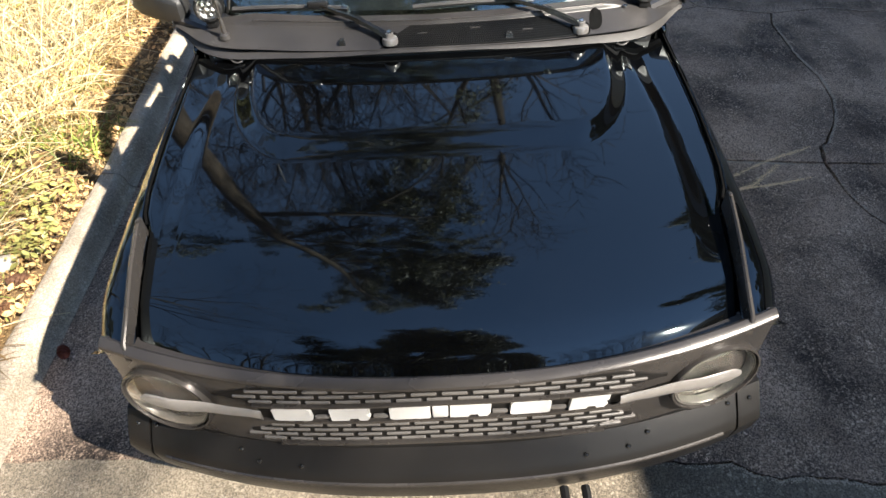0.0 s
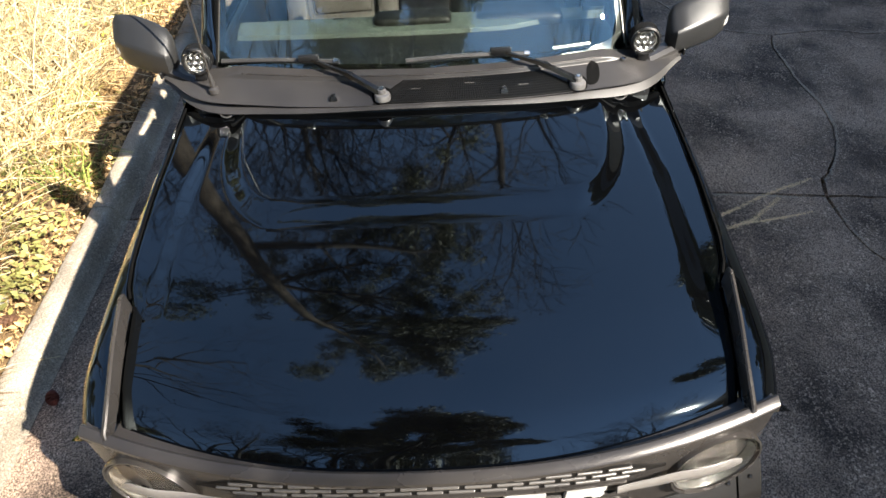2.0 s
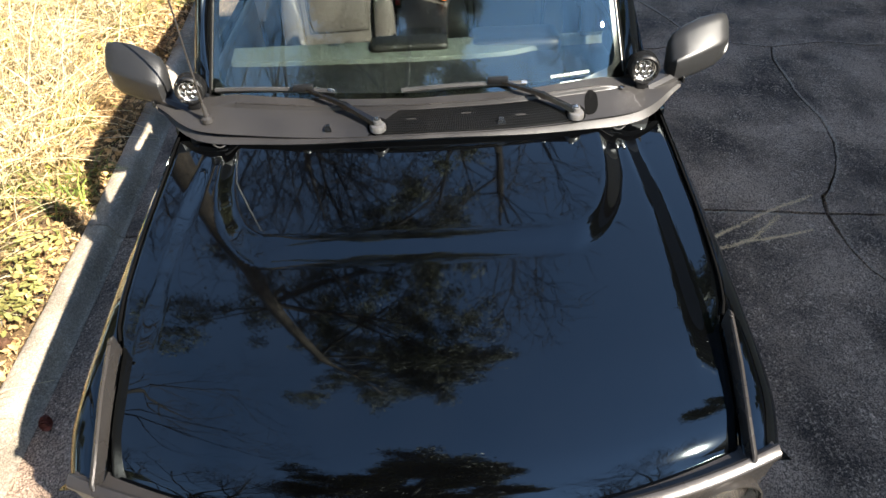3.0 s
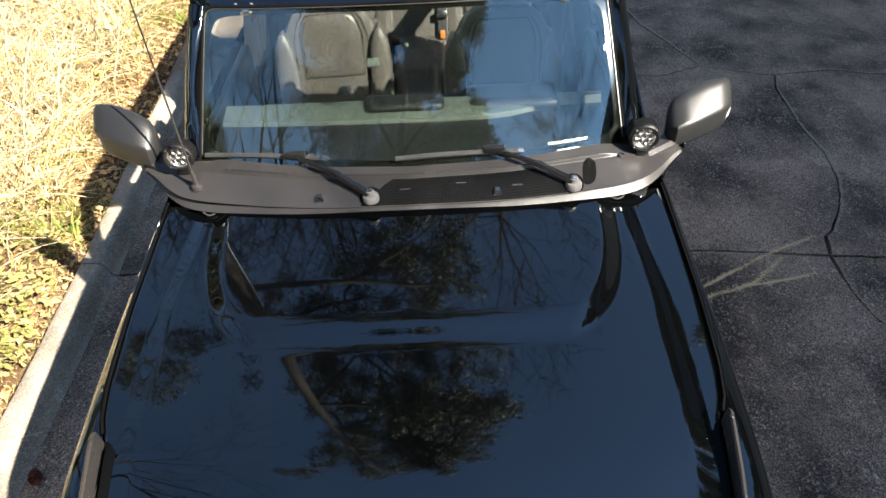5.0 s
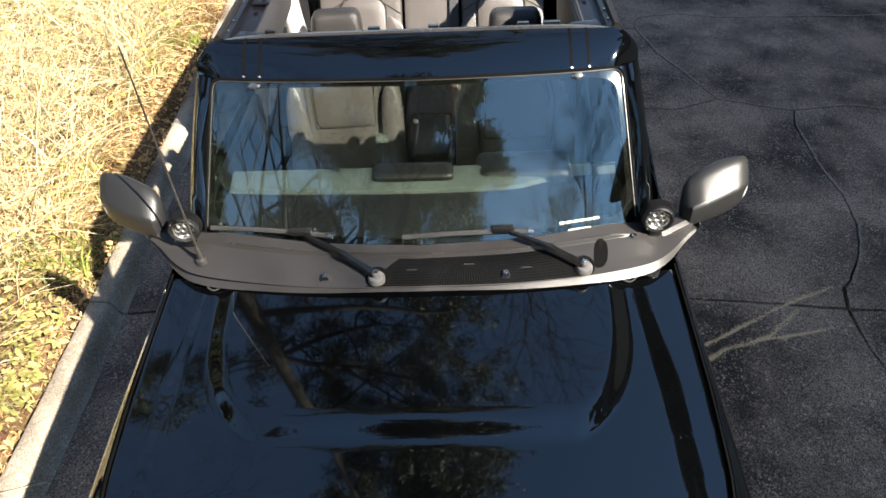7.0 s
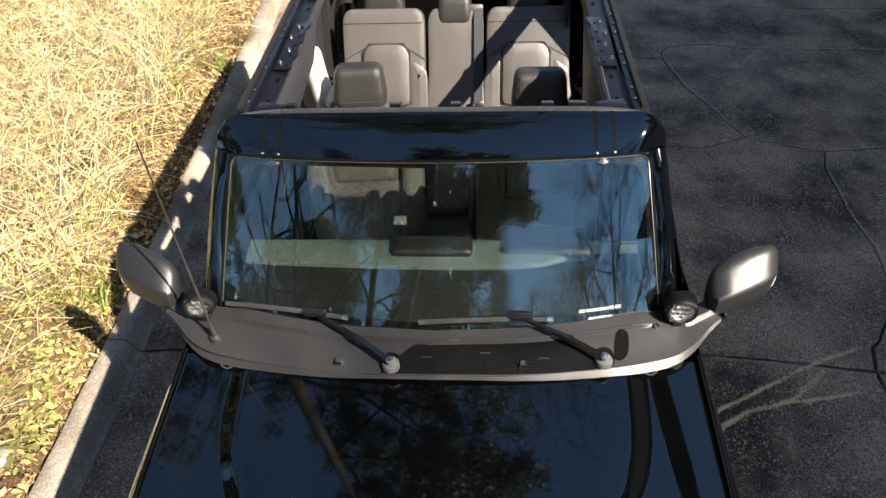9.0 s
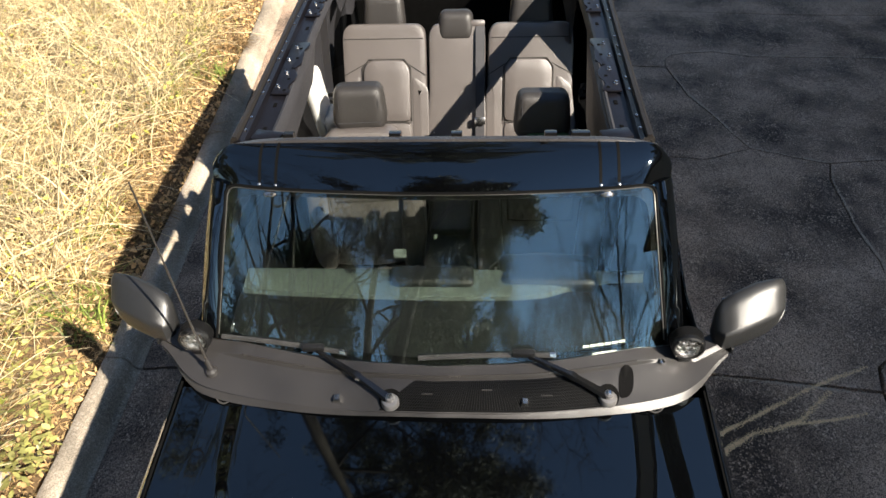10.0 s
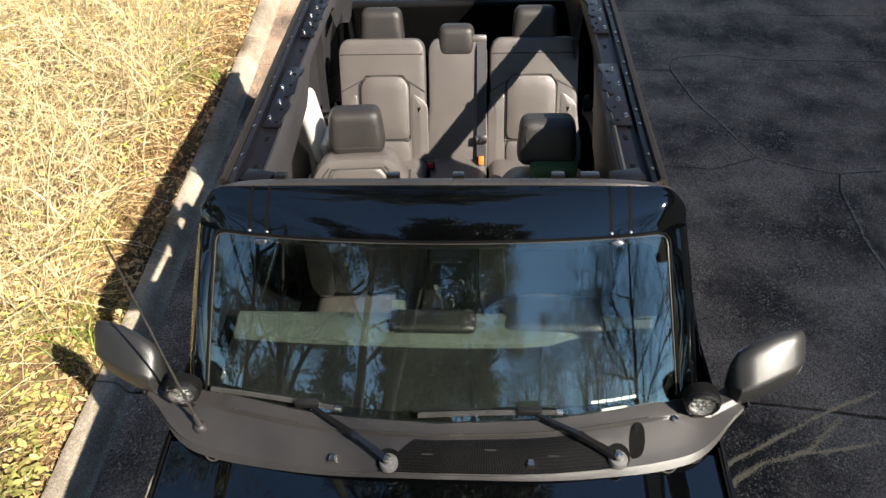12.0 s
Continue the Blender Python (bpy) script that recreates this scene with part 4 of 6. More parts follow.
    # small sensor housings and label on the inside
    for x, v, w, h, mat in ((-0.16, 0.66, 0.02, 0.014, DASH_TOP), (0.0, 0.76, 0.006, 0.007, DASH_TOP)):
        p = Vector(wind_point(x, v)) + up * 0.02
        part("sensor_label", move(box(-w, w, -0.002, 0.002, -h, h, 0.001, 1), Matrix.Translation(p) @ Euler((radians(-38), 0, 0)).to_matrix().to_4x4()), mat, screen)

    def pillar(s):
        rings = []
        for t in span(0, 1, 14):
            a = Vector(wind_point(s, t))
            out = 0.066 - 0.004 * t
            sec = [(-0.004, 0.0, -0.004), (0.002, -0.004, 0.004), (out * 0.45, 0.0, 0.012), (out * 0.85, 0.018, 0.008), (out, 0.045, -0.012), (out * 0.95, 0.085, -0.03), (0.004, 0.075, -0.04)]
            bow = 0.012 * math.sin(math.pi * t)
            rings.append([(a.x + s * dx, a.y + dy - bow * min(1.0, max(0.0, dx / 0.02)), a.z + dz + bow * 0.6 * min(1.0, max(0.0, dx / 0.02))) for dx, dy, dz in sec])
        part("windscreen_pillar", loft(rings), PAINT, car, "glossy black windscreen pillar", sharp=45)
    both(pillar)

    # header above the glass
    def head(u, v):
        x = u * 0.729
        a = abs(u)
        g = Vector(wind_point(max(-1, min(1, x / 0.674)), 1.0))
        rear = (1.962, 1.888)
        y = g.y + (rear[0] - g.y) * v
        z = g.z + 0.004 + (rear[1] - g.z) * (1 - (1 - v) ** 1.7)
        drop = max(0.0, (a - 0.89) / 0.11)
        return (x, y + 0.014 * drop * (1 - v) - 0.03 * drop ** 2 * v, z - 0.052 * drop ** 2.2 - 0.004 * a)
    us = [math.copysign(1 - (1 - abs(t)) ** 1.5, t) for t in span(-1, 1, 61)]
    header = part("windscreen_header", sheet(head, us, span(0, 1, 13), (0, 0.01, -0.03)), PAINT, car, "glossy black header panel above the windscreen", sharp=50)
    for x in (-0.56, -0.506, 0.504, 0.56):
        u = x / 0.729
        part("header_groove", sheet(lambda a, v: Vector(head(u + a, v)) + Vector((0, 0, 0.0015)), [-0.006, 0.006], span(0.02, 1.0, 9), (0, 0, -0.004)), RUBBER, header)
        p = Vector(head(u, 0.05))
        part("groove_pin", lathe([(0.005, 0), (0.005, 0.004), (0.0, 0.006)], 10, pose(p.x, p.y, p.z, 35, 0, 0)), CHROME, header)
    part("header_trim", loft([[(x, 1.962, 1.862 - 0.01 * (abs(x) / 0.66) ** 8), (x, 1.962, 1.892 - 0.02 * (abs(x) / 0.66) ** 8), (x, 1.968, 1.897 - 0.02 * (abs(x) / 0.66) ** 8), (x, 1.985, 1.895 - 0.02 * (abs(x) / 0.66) ** 8), (x, 1.989, 1.885 - 0.02 * (abs(x) / 0.66) ** 8), (x, 2.008, 1.882 - 0.02 * (abs(x) / 0.66) ** 8), (x, 2.008, 1.862 - 0.01 * (abs(x) / 0.66) ** 8)] for x in span(-0.69, 0.69, 41)]), GREY_PAINT, header, "grey seal strip along the header")
    for x, w in ((-0.49, 0.017), (-0.14, 0.019), (0.06, 0.017), (0.36, 0.019), (0.455, 0.028)):
        c = part("catch", loft([[(x - w, 2.009, z0), (x + w, 2.009, z0), (x + w, 2.009 + d, z0), (x - w, 2.009 + d, z0)] for z0, d in ((1.855, 0.022), (1.874, 0.030), (1.886, 0.027), (1.891, 0.012))]), ARM_BLACK, header, "black metal roof catch")
        part("catch_pin", tube([(x - w * 0.8, 2.035, 1.881), (x + w * 0.8, 2.035, 1.881)], 0.0055, 8), CHROME, c, "bright catch pin")


build_windscreen()


def build_mirror(s):
    rings = []
    #   x, front y, depth, low z, high z
    for x, y, d, lo, hi in ((0.872, 1.595, 0.02, 1.40, 1.44), (0.878, 1.575, 0.06, 1.378, 1.48), (0.895, 1.558, 0.09, 1.366, 1.505), (0.94, 1.566, 0.10, 1.368, 1.525), (1.0, 1.590, 0.10, 1.376, 1.54), (1.05, 1.612, 0.09, 1.386, 1.545), (1.085, 1.638, 0.075, 1.402, 1.54), (1.098, 1.658, 0.055, 1.42, 1.525), (1.102, 1.672, 0.03, 1.44, 1.505)):
        h = hi - lo
        e = min(0.011, d * 0.2)
        sec = [(0.5 * d, 0.0), (0.16 * d, 0.0), (0.04 * d, 0.05 * h), (0.0, 0.13 * h), (0.0, 0.50 * h), (e * 0.25, 0.56 * h), (e, 0.61 * h), (0.62 * d, 0.885 * h), (0.70 * d, 0.92 * h), (0.80 * d, 0.96 * h), (0.92 * d, 0.985 * h), (1.02 * d, h), (1.13 * d, 0.97 * h), (1.18 * d, 0.85 * h), (1.05 * d, 0.3 * h), (0.95 * d, 0.06 * h), (0.85 * d, 0.0)]
        rings.append([(s * x, y + dy, lo + dz) for dy, dz in sec])
    body = part("door_mirror", loft(rings), MIRROR_SHELL, car, "grey plastic door mirror with a bevelled upper face", sharp=40)
    part("mirror_glass", loft([[(s * x, y, z) for x, y, z in ((0.90, 1.638, 1.385), (1.07, 1.698, 1.41), (1.07, 1.712, 1.52), (0.90, 1.658, 1.495))], [(s * x, y + 0.012, z) for x, y, z in ((0.90, 1.638, 1.385), (1.07, 1.698, 1.41), (1.07, 1.712, 1.52), (0.90, 1.658, 1.495))]]), MIRROR, body)
    part("turn_lamp", loft([[(s * (x + 0.003), y, 1.44 + dz) for dz in (-0.012, 0.012)] + [(s * (x - 0.01), y + 0.01, 1.44 + dz) for dz in (0.012, -0.012)] for x, y in ((1.078, 1.634), (1.092, 1.65), (1.10, 1.664))]), WHITE, body, "white turn-signal lens")
    part("mirror_arm", loft([[(s * x, y - 0.03, z - h), (s * x, y - 0.035, z + h * 0.6), (s * x, y - 0.02, z + h), (s * x, y + 0.03, z + h), (s * x, y + 0.035, z - h)] for x, y, z, h in ((0.80, 1.55, 1.345, 0.03), (0.88, 1.585, 1.365, 0.026), (0.915, 1.60, 1.378, 0.022))]), GREY_PLASTIC, body)
    part("arm_seam", box(s * 0.93 - 0.004, s * 0.93 + 0.004, 1.556, 1.62, 1.362, 1.385, 0.002, 1), BLACK_PLASTIC, body)


both(build_mirror)


def build_rail(s):
    y0, y1 = 2.008, 4.72
    ys = span(y0, y1, 28)

    def off(y):
        return 0.02 * smooth(2.0, 3.4, y)
    rail = part("side_rail", loft([[(s * (x + off(y)), y, z) for x, z in ((0.575, 1.79), (0.575, 1.838), (0.64, 1.842), (0.644, 1.862), (0.656, 1.872), (0.672, 1.866), (0.678, 1.845), (0.67, 1.80), (0.64, 1.785))] for y in ys]), INNER_STEEL, car, "dark steel roof rail with exposed brackets and bolts", sharp=35)
    part("drip_strip", loft([[(s * (x + off(y)), y, z) for x, z in ((0.660, 1.868), (0.664, 1.882), (0.676, 1.884), (0.688, 1.868), (0.69, 1.83), (0.682, 1.83), (0.678, 1.862))] for y in ys]), STRIP, rail, "dark brown-grey drip strip")
    # Driver's side trim hangs lower to block sun and is blackened as shade.
    def low(y):
        return (1.66 if s < 0 else 1.46) + (0.15 if s < 0 else 0.35) * smooth(2.80, 2.87, y) * (1 - smooth(3.40, 3.5, y))
    inset = 0.03
    part("inner_trim", loft([[(s * (x + off(y) + 0.006 * math.sin(y * 5)), y, z) for x, z in ((0.582, low(y)), (0.552 + inset, low(y)), (0.528 + inset, max(low(y) + 0.008, 1.79)), (0.53 + inset, 1.832), (0.555 + inset * 0.5, 1.848), (0.58, 1.845), (0.585, 1.82))] for y in span(2.03, 4.6, 60)]), TRIM if s < 0 else BLACK_PLASTIC, rail, "charcoal inner trim" if s < 0 else "inner trim blackened for the shaded side of the cabin")
    if s > 0:
        part("trim_strip", loft([[(x + off(y), y, z) for x, z in ((0.556, 1.775), (0.552, 1.80), (0.556, 1.838), (0.572, 1.852), (0.58, 1.848), (0.562, 1.79))] for y in span(2.06, 2.72, 20)]), TRIM, rail, "grey strip of trim along the rail")
    # bracket plates
    for k, (a, b) in enumerate(((2.34, 2.76), (3.02, 3.34), (3.6, 3.9))):
        n = 18
        edge = [(0.580 + 0.016 * noise.noise((j * 0.45, k * 3.1, 2)) + (0.014 if j % 6 in (2, 3) else 0.0), a + (b - a) * j / n) for j in range(n + 1)]
        out = [(x + off(a), y) for x, y in edge] + [(0.645 + off(b), b), (0.645 + off(a), a)]
        pl = part("bracket_plate", slab([(s * x - s * 0.012, y) for x, y in out][:: s], 1.846, 1.853, 0.0012), INNER_STEEL, rail, "purple-black bracket plate")
        for j in range(4):
            y = a + (b - a) * (j + 0.5) / 4
            part("plate_bolt", lathe([(0.009, 0), (0.009, 0.003), (0.0065, 0.004), (0.0065, 0.010), (0.003, 0.012)], 10, pose(s * (0.618 + off(y) - 0.012 * (j % 2)), y, 1.852)), CHROME, pl)
        for j in range(5):
            y = a + (b - a) * (j + 0.3) / 5
            part("plate_hole", lathe([(0.007, 0), (0.007, 0.0012), (0.0, 0.0013)], 10, pose(s * (0.588 + off(y)), y, 1.853)), RUBBER, pl)
    for j in range(22):
        if j % 7 in (2, 5):
            continue
        y = 2.07 + j * 0.083 + 0.03 * noise.noise((j * 1.7, s, 4))
        part("rail_bolt", lathe([(0.006, 0), (0.006, 0.005), (0.0025, 0.007)], 8, pose(s * (0.652 + off(y)), y, 1.868)), CHROME, rail)
    for j in range(9):
        y = 2.12 + j * 0.16
        part("rail_slot", box(s * (0.605 + off(y)) - 0.006, s * (0.605 + off(y)) + 0.006, y - 0.012, y + 0.012, 1.84, 1.8425), RUBBER, rail)
    part("end_block", move(box(-0.05, 0.05, -0.03, 0.03, -0.03, 0.012, 0.006), pose(s * 0.575, 2.05, 1.852, 0, 0, s * 12)), INNER_STEEL, rail)
    # posts down to the body
    for y, w, name in ((2.72, 0.11, "middle_pillar"), (3.60, 0.40, "rear_pillar"), (4.64, 0.08, "tail_pillar")):
        part(name, loft([[(s * (x0 + dx), y + dy * ww, z) for dx, dy in ((-0.04, -0.5), (0.035, -0.5), (0.035, 0.5), (-0.04, 0.5))] for z, x0, ww in ((1.2, 0.80, w + 0.07), (1.45, 0.755, w + 0.02), (1.7, 0.68, w), (1.80, 0.635 + off(y), w + 0.01))]), TRIM, car, "charcoal-clad roof pillar", sharp=40)

    part("quarter_panel", loft([[(s * (x0 - 0.012), 3.79, z), (s * (x0 + 0.012), 3.79, z), (s * (x0 + 0.012), 4.61, z), (s * (x0 - 0.012), 4.61, z)] for z, x0 in ((1.27, 0.81), (1.45, 0.765), (1.70, 0.69), (1.80, 0.655))]), BLACK_PLASTIC, car, "black rear quarter panel", sharp=40)


both(build_rail)


def build_body(s):
    def side(name, pts, x0=0.80, x1=0.885, label=""):
        bm = slab(pts, x0, x1, 0.012)
        return part(name, move(bm, Matrix(((0, 0, s, 0), (1, 0, 0, 0), (0, 1, 0, 0), (0, 0, 0, 1)))), PAINT, car, label, sharp=40)

    def arch(cy, cz, r, a0, a1, n=14):
        return [(cy + r * math.cos(radians(a)), cz + r * math.sin(radians(a))) for a in span(a0, a1, n)]
    side("lower_wing", [(0.42, 0.62), (0.48, 0.62)] + arch(1.0, 0.45, 0.52, 160, 8) + [(1.53, 0.5), (1.53, 1.1), (0.42, 0.95)], 0.80, 0.862)
    for name, a, b in (("front_door", 1.545, 2.66), ("rear_door", 2.672, 3.52)):
        d = side(name, [(a, 0.5), (b, 0.5), (b, 1.275), (b - 0.02, 1.29), (a + 0.02, 1.29), (a, 1.275)], 0.83, 0.885, "black door with unseen dark glass added above its sill" if s > 0 and name == "front_door" else "black door with the window lowered")
        # Dark pane added behind the rail, out of view, to shade the driver's seat.
        if s > 0 and name == "front_door":
            part("shade_pane", loft([[(x0 - 0.003, y0, z), (x0 + 0.003, y0, z), (x0 + 0.003, 2.655, z), (x0 - 0.003, 2.655, z)] for x0, y0, z in ((0.855, 1.66, 1.29), (0.79, 1.84, 1.55), (0.705, 2.03, 1.815))]), TINT, d, "unseen dark glass added to shade the driver's seat")
        part("door_card", box(s * 0.79, s * 0.828, a + 0.02, b - 0.02, 0.55, 1.31, 0.012), BLACK_PLASTIC, d)
        part("belt_seal", box(s * 0.838, s * 0.872, a + 0.03, b - 0.03, 1.288, 1.302, 0.004, 1), RUBBER, d)
        part("door_handle", box(s * 0.886, s * 0.905, b - 0.2, b - 0.06, 1.13, 1.16, 0.006), BLACK_PLASTIC, d)
    side("rear_quarter", [(3.535, 0.5)] + arch(3.95, 0.45, 0.5, 172, 8) + [(4.72, 0.6), (4.76, 0.9), (4.74, 1.28), (3.535, 1.29)], 0.80, 0.885)
    part("rocker", box(s * 0.70, s * 0.875, 1.50, 3.5, 0.40, 0.50, 0.015), BLACK_PLASTIC, car)
    for y in (1.0, 3.95):
        c = Matrix.Translation((s * 0.83, y, 0.41)) @ Euler((0, radians(90), 0)).to_matrix().to_4x4()
        w = part("wheel", lathe([(0.24, -0.10), (0.30, -0.12), (0.38, -0.125), (0.405, -0.10), (0.41, 0.0), (0.405, 0.10), (0.38, 0.125), (0.30, 0.12), (0.24, 0.10), (0.24, 0.0)], 36, c), RUBBER, car, "chunky black off-road tyre on a dark rim")
        part("rim", lathe([(0.238, -0.09), (0.22, -0.07), (0.2, 0.03 * s), (0.06, 0.05 * s), (0.0, 0.05 * s)], 28, c), BLACK_PLASTIC, w)


both(build_body)


def build_shell():
    part("chassis", box(-0.78, 0.78, 0.3, 4.7, 0.42, 0.56, 0.03), BLACK_PLASTIC, car)
    part("engine_bay", box(-0.70, 0.70, 0.22, 1.36, 0.56, 1.02, 0.03), BLACK_PLASTIC, car)
    part("bulkhead", box(-0.79, 0.79, 1.42, 1.52, 0.56, 1.33, 0.02), BLACK_PLASTIC, car)
    part("cabin_floor", box(-0.80, 0.80, 1.5, 4.68, 0.56, 0.62, 0.01), CARPET, car)
    part("cargo_floor", box(-0.78, 0.78, 3.85, 4.66, 0.70, 0.80, 0.015), CARPET, car)
    tail = part("tailgate", box(-0.80, 0.80, 4.67, 4.76, 0.56, 1.28, 0.02), BLACK_PLASTIC, car)
    part("tailgate_lining", box(-0.74, 0.74, 4.645, 4.668, 0.62, 1.26, 0.01), CARPET, tail)
    c = Matrix.Translation((0.05, 4.88, 0.98)) @ Euler((radians(90), 0, 0)).to_matrix().to_4x4()
    sp = part("spare_wheel", lathe([(0.24, -0.10), (0.30, -0.12), (0.38, -0.125), (0.405, -0.10), (0.41, 0.0), (0.405, 0.10), (0.38, 0.125), (0.30, 0.12), (0.24, 0.10), (0.24, 0.0)], 36, c), RUBBER, car)
    part("rim", lathe([(0.238, -0.09), (0.2, 0.03), (0.0, -0.06)], 28, c), BLACK_PLASTIC, sp)
    part("rear_bumper", box(-0.85, 0.85, 4.72, 4.86, 0.52, 0.72, 0.03), STEEL_GREY, car)
    # instrument panel
    dash = part("dashboard", loft([[(x, 1.50 + 0.1 * (x / 0.72) ** 2, 1.33), (x, 1.51 + 0.1 * (x / 0.72) ** 2, 1.375), (x, 1.74, 1.40), (x, 1.86, 1.385), (x, 1.9, 1.2), (x, 1.86, 0.9), (x, 1.6, 0.9)] for x in span(-0.70, 0.70, 15)]), BLACK_PLASTIC, car, "black dashboard with a pale grey top band")
    part("dash_band", loft([[(x, 1.735 + 0.03 * (x / 0.7) ** 2 + 0.085 * smooth(0.28, 0.62, x), 1.398), (x, 1.742 + 0.03 * (x / 0.7) ** 2 + 0.085 * smooth(0.28, 0.62, x), 1.414), (x, 1.848, 1.43), (x, 1.862, 1.425), (x, 1.868, 1.36), (x, 1.82, 1.36)] for x in span(-0.69, 0.70, 17)]), DASH_TOP, dash, "pale grey band along the dashboard")
    part("display_hood", move(pad(0.29, 0.085, 0.04, 0.019), pose(-0.03, 1.822, 1.428, 8, 0, 0)), BLACK_PLASTIC, dash, "black rounded display hood")
    part("instrument_hood", move(pad(0.34, 0.16, 0.08, 0.03), pose(0.37, 1.87, 1.395)), BLACK_PLASTIC, dash)
    wheel = part("steering_wheel", tube([Vector((0.37, 2.06, 1.22)) + Euler((radians(-62), 0, 0)).to_matrix() @ Vector((0.185 * math.cos(a), 0.185 * math.sin(a), 0)) for a in span(0, 2 * math.pi, 37)], 0.016, 8), LEATHER_DARK, car, "charcoal steering wheel")
    part("wheel_hub", move(pad(0.15, 0.06, 0.12, 0.03), pose(0.37, 2.05, 1.215, 28, 0, 0)), BLACK_PLASTIC, wheel)
    for a in (0, 180, 270):
        part("spoke", tube([Vector((0.37, 2.055, 1.218)), Vector((0.37, 2.06, 1.22)) + Euler((radians(-62), 0, 0)).to_matrix() @ Vector((0.18 * math.cos(radians(a)), 0.18 * math.sin(radians(a)), 0))], 0.014, 6), BLACK_PLASTIC, wheel)
    con = part("centre_console", box(-0.13, 0.11, 1.95, 3.0, 0.6, 0.98, 0.03), BLACK_PLASTIC, car, "black centre console")
    part("console_lid", move(pad(0.2, 0.36, 0.06, 0.025), pose(-0.01, 2.72, 0.995)), LEATHER_DARK, con)


build_shell()


def quilt(outline, depth, m, bevel=0.012):
    """A sewn panel: an outline in the seat's plane, raised towards its front."""
    n = len(outline)
    round_out = []
    for i in range(n):
        a, b, c = Vector(outline[i - 1]), Vector(outline[i]), Vector(outline[(i + 1) % n])
        r = min(0.03, (a - b).length * 0.4, (c - b).length * 0.4)
        s, e = b + (a - b).normalized() * r, b + (c - b).normalized() * r
        round_out += [s, (s + e) * 0.25 + b * 0.5, e]
    rings = []
    mid = sum(round_out, Vector((0, 0))) / len(round_out)
    for inset, y in ((0.0, 0.0), (0.0, -depth * 0.5), (bevel * 0.35, -depth * 0.85), (bevel, -depth), (0.07, -depth - 0.004)):
        rings.append([m @ Vector((mid.x + (v.x - mid.x) * (1 - inset / max(0.05, abs(v.x - mid.x) + 0.02)), y, mid.y + (v.y - mid.y) * (1 - inset / max(0.05, abs(v.y - mid.y) + 0.02)))) for v in round_out])
    return loft(rings)


def seam(points, parent, r=0.0028, mat=None):
    return part("seam", tube(points, r, 5), mat or LEATHER_DARK, parent)


def cushion(outline, thick, m, soft=0.04):
    """A thick sewn cushion over an outline in its own plane, with full rounded edges."""
    pts = []
    n = len(outline)
    for i in range(n):
        p0, p1, p2, p3 = (Vector(outline[(i + k) % n]) for k in (-1, 0, 1, 2))
        for t in (0.0, 0.25, 0.5, 0.75):
            pts.append(0.5 * ((2 * p1) + (p2 - p0) * t + (2 * p0 - 5 * p1 + 4 * p2 - p3) * t * t + (3 * p1 - p0 - 3 * p2 + p3) * t ** 3))
    mid = sum(pts, Vector((0, 0))) / len(pts)
    rings = []
    for k, y in ((0.55, 0.5), (0.25, 0.48), (0.06, 0.38), (0.0, 0.2), (0.0, -0.2), (0.06, -0.38), (0.25, -0.47), (0.7, -0.5), (1.4, -0.52)):
        ring = []
        for q in pts:
            way = mid - q
            e = q + way.normalized() * min(soft * k, way.length * 0.8)
            ring.append(m @ Vector((e.x, y * thick, e.y)))
        rings.append(ring)
    return loft(rings)


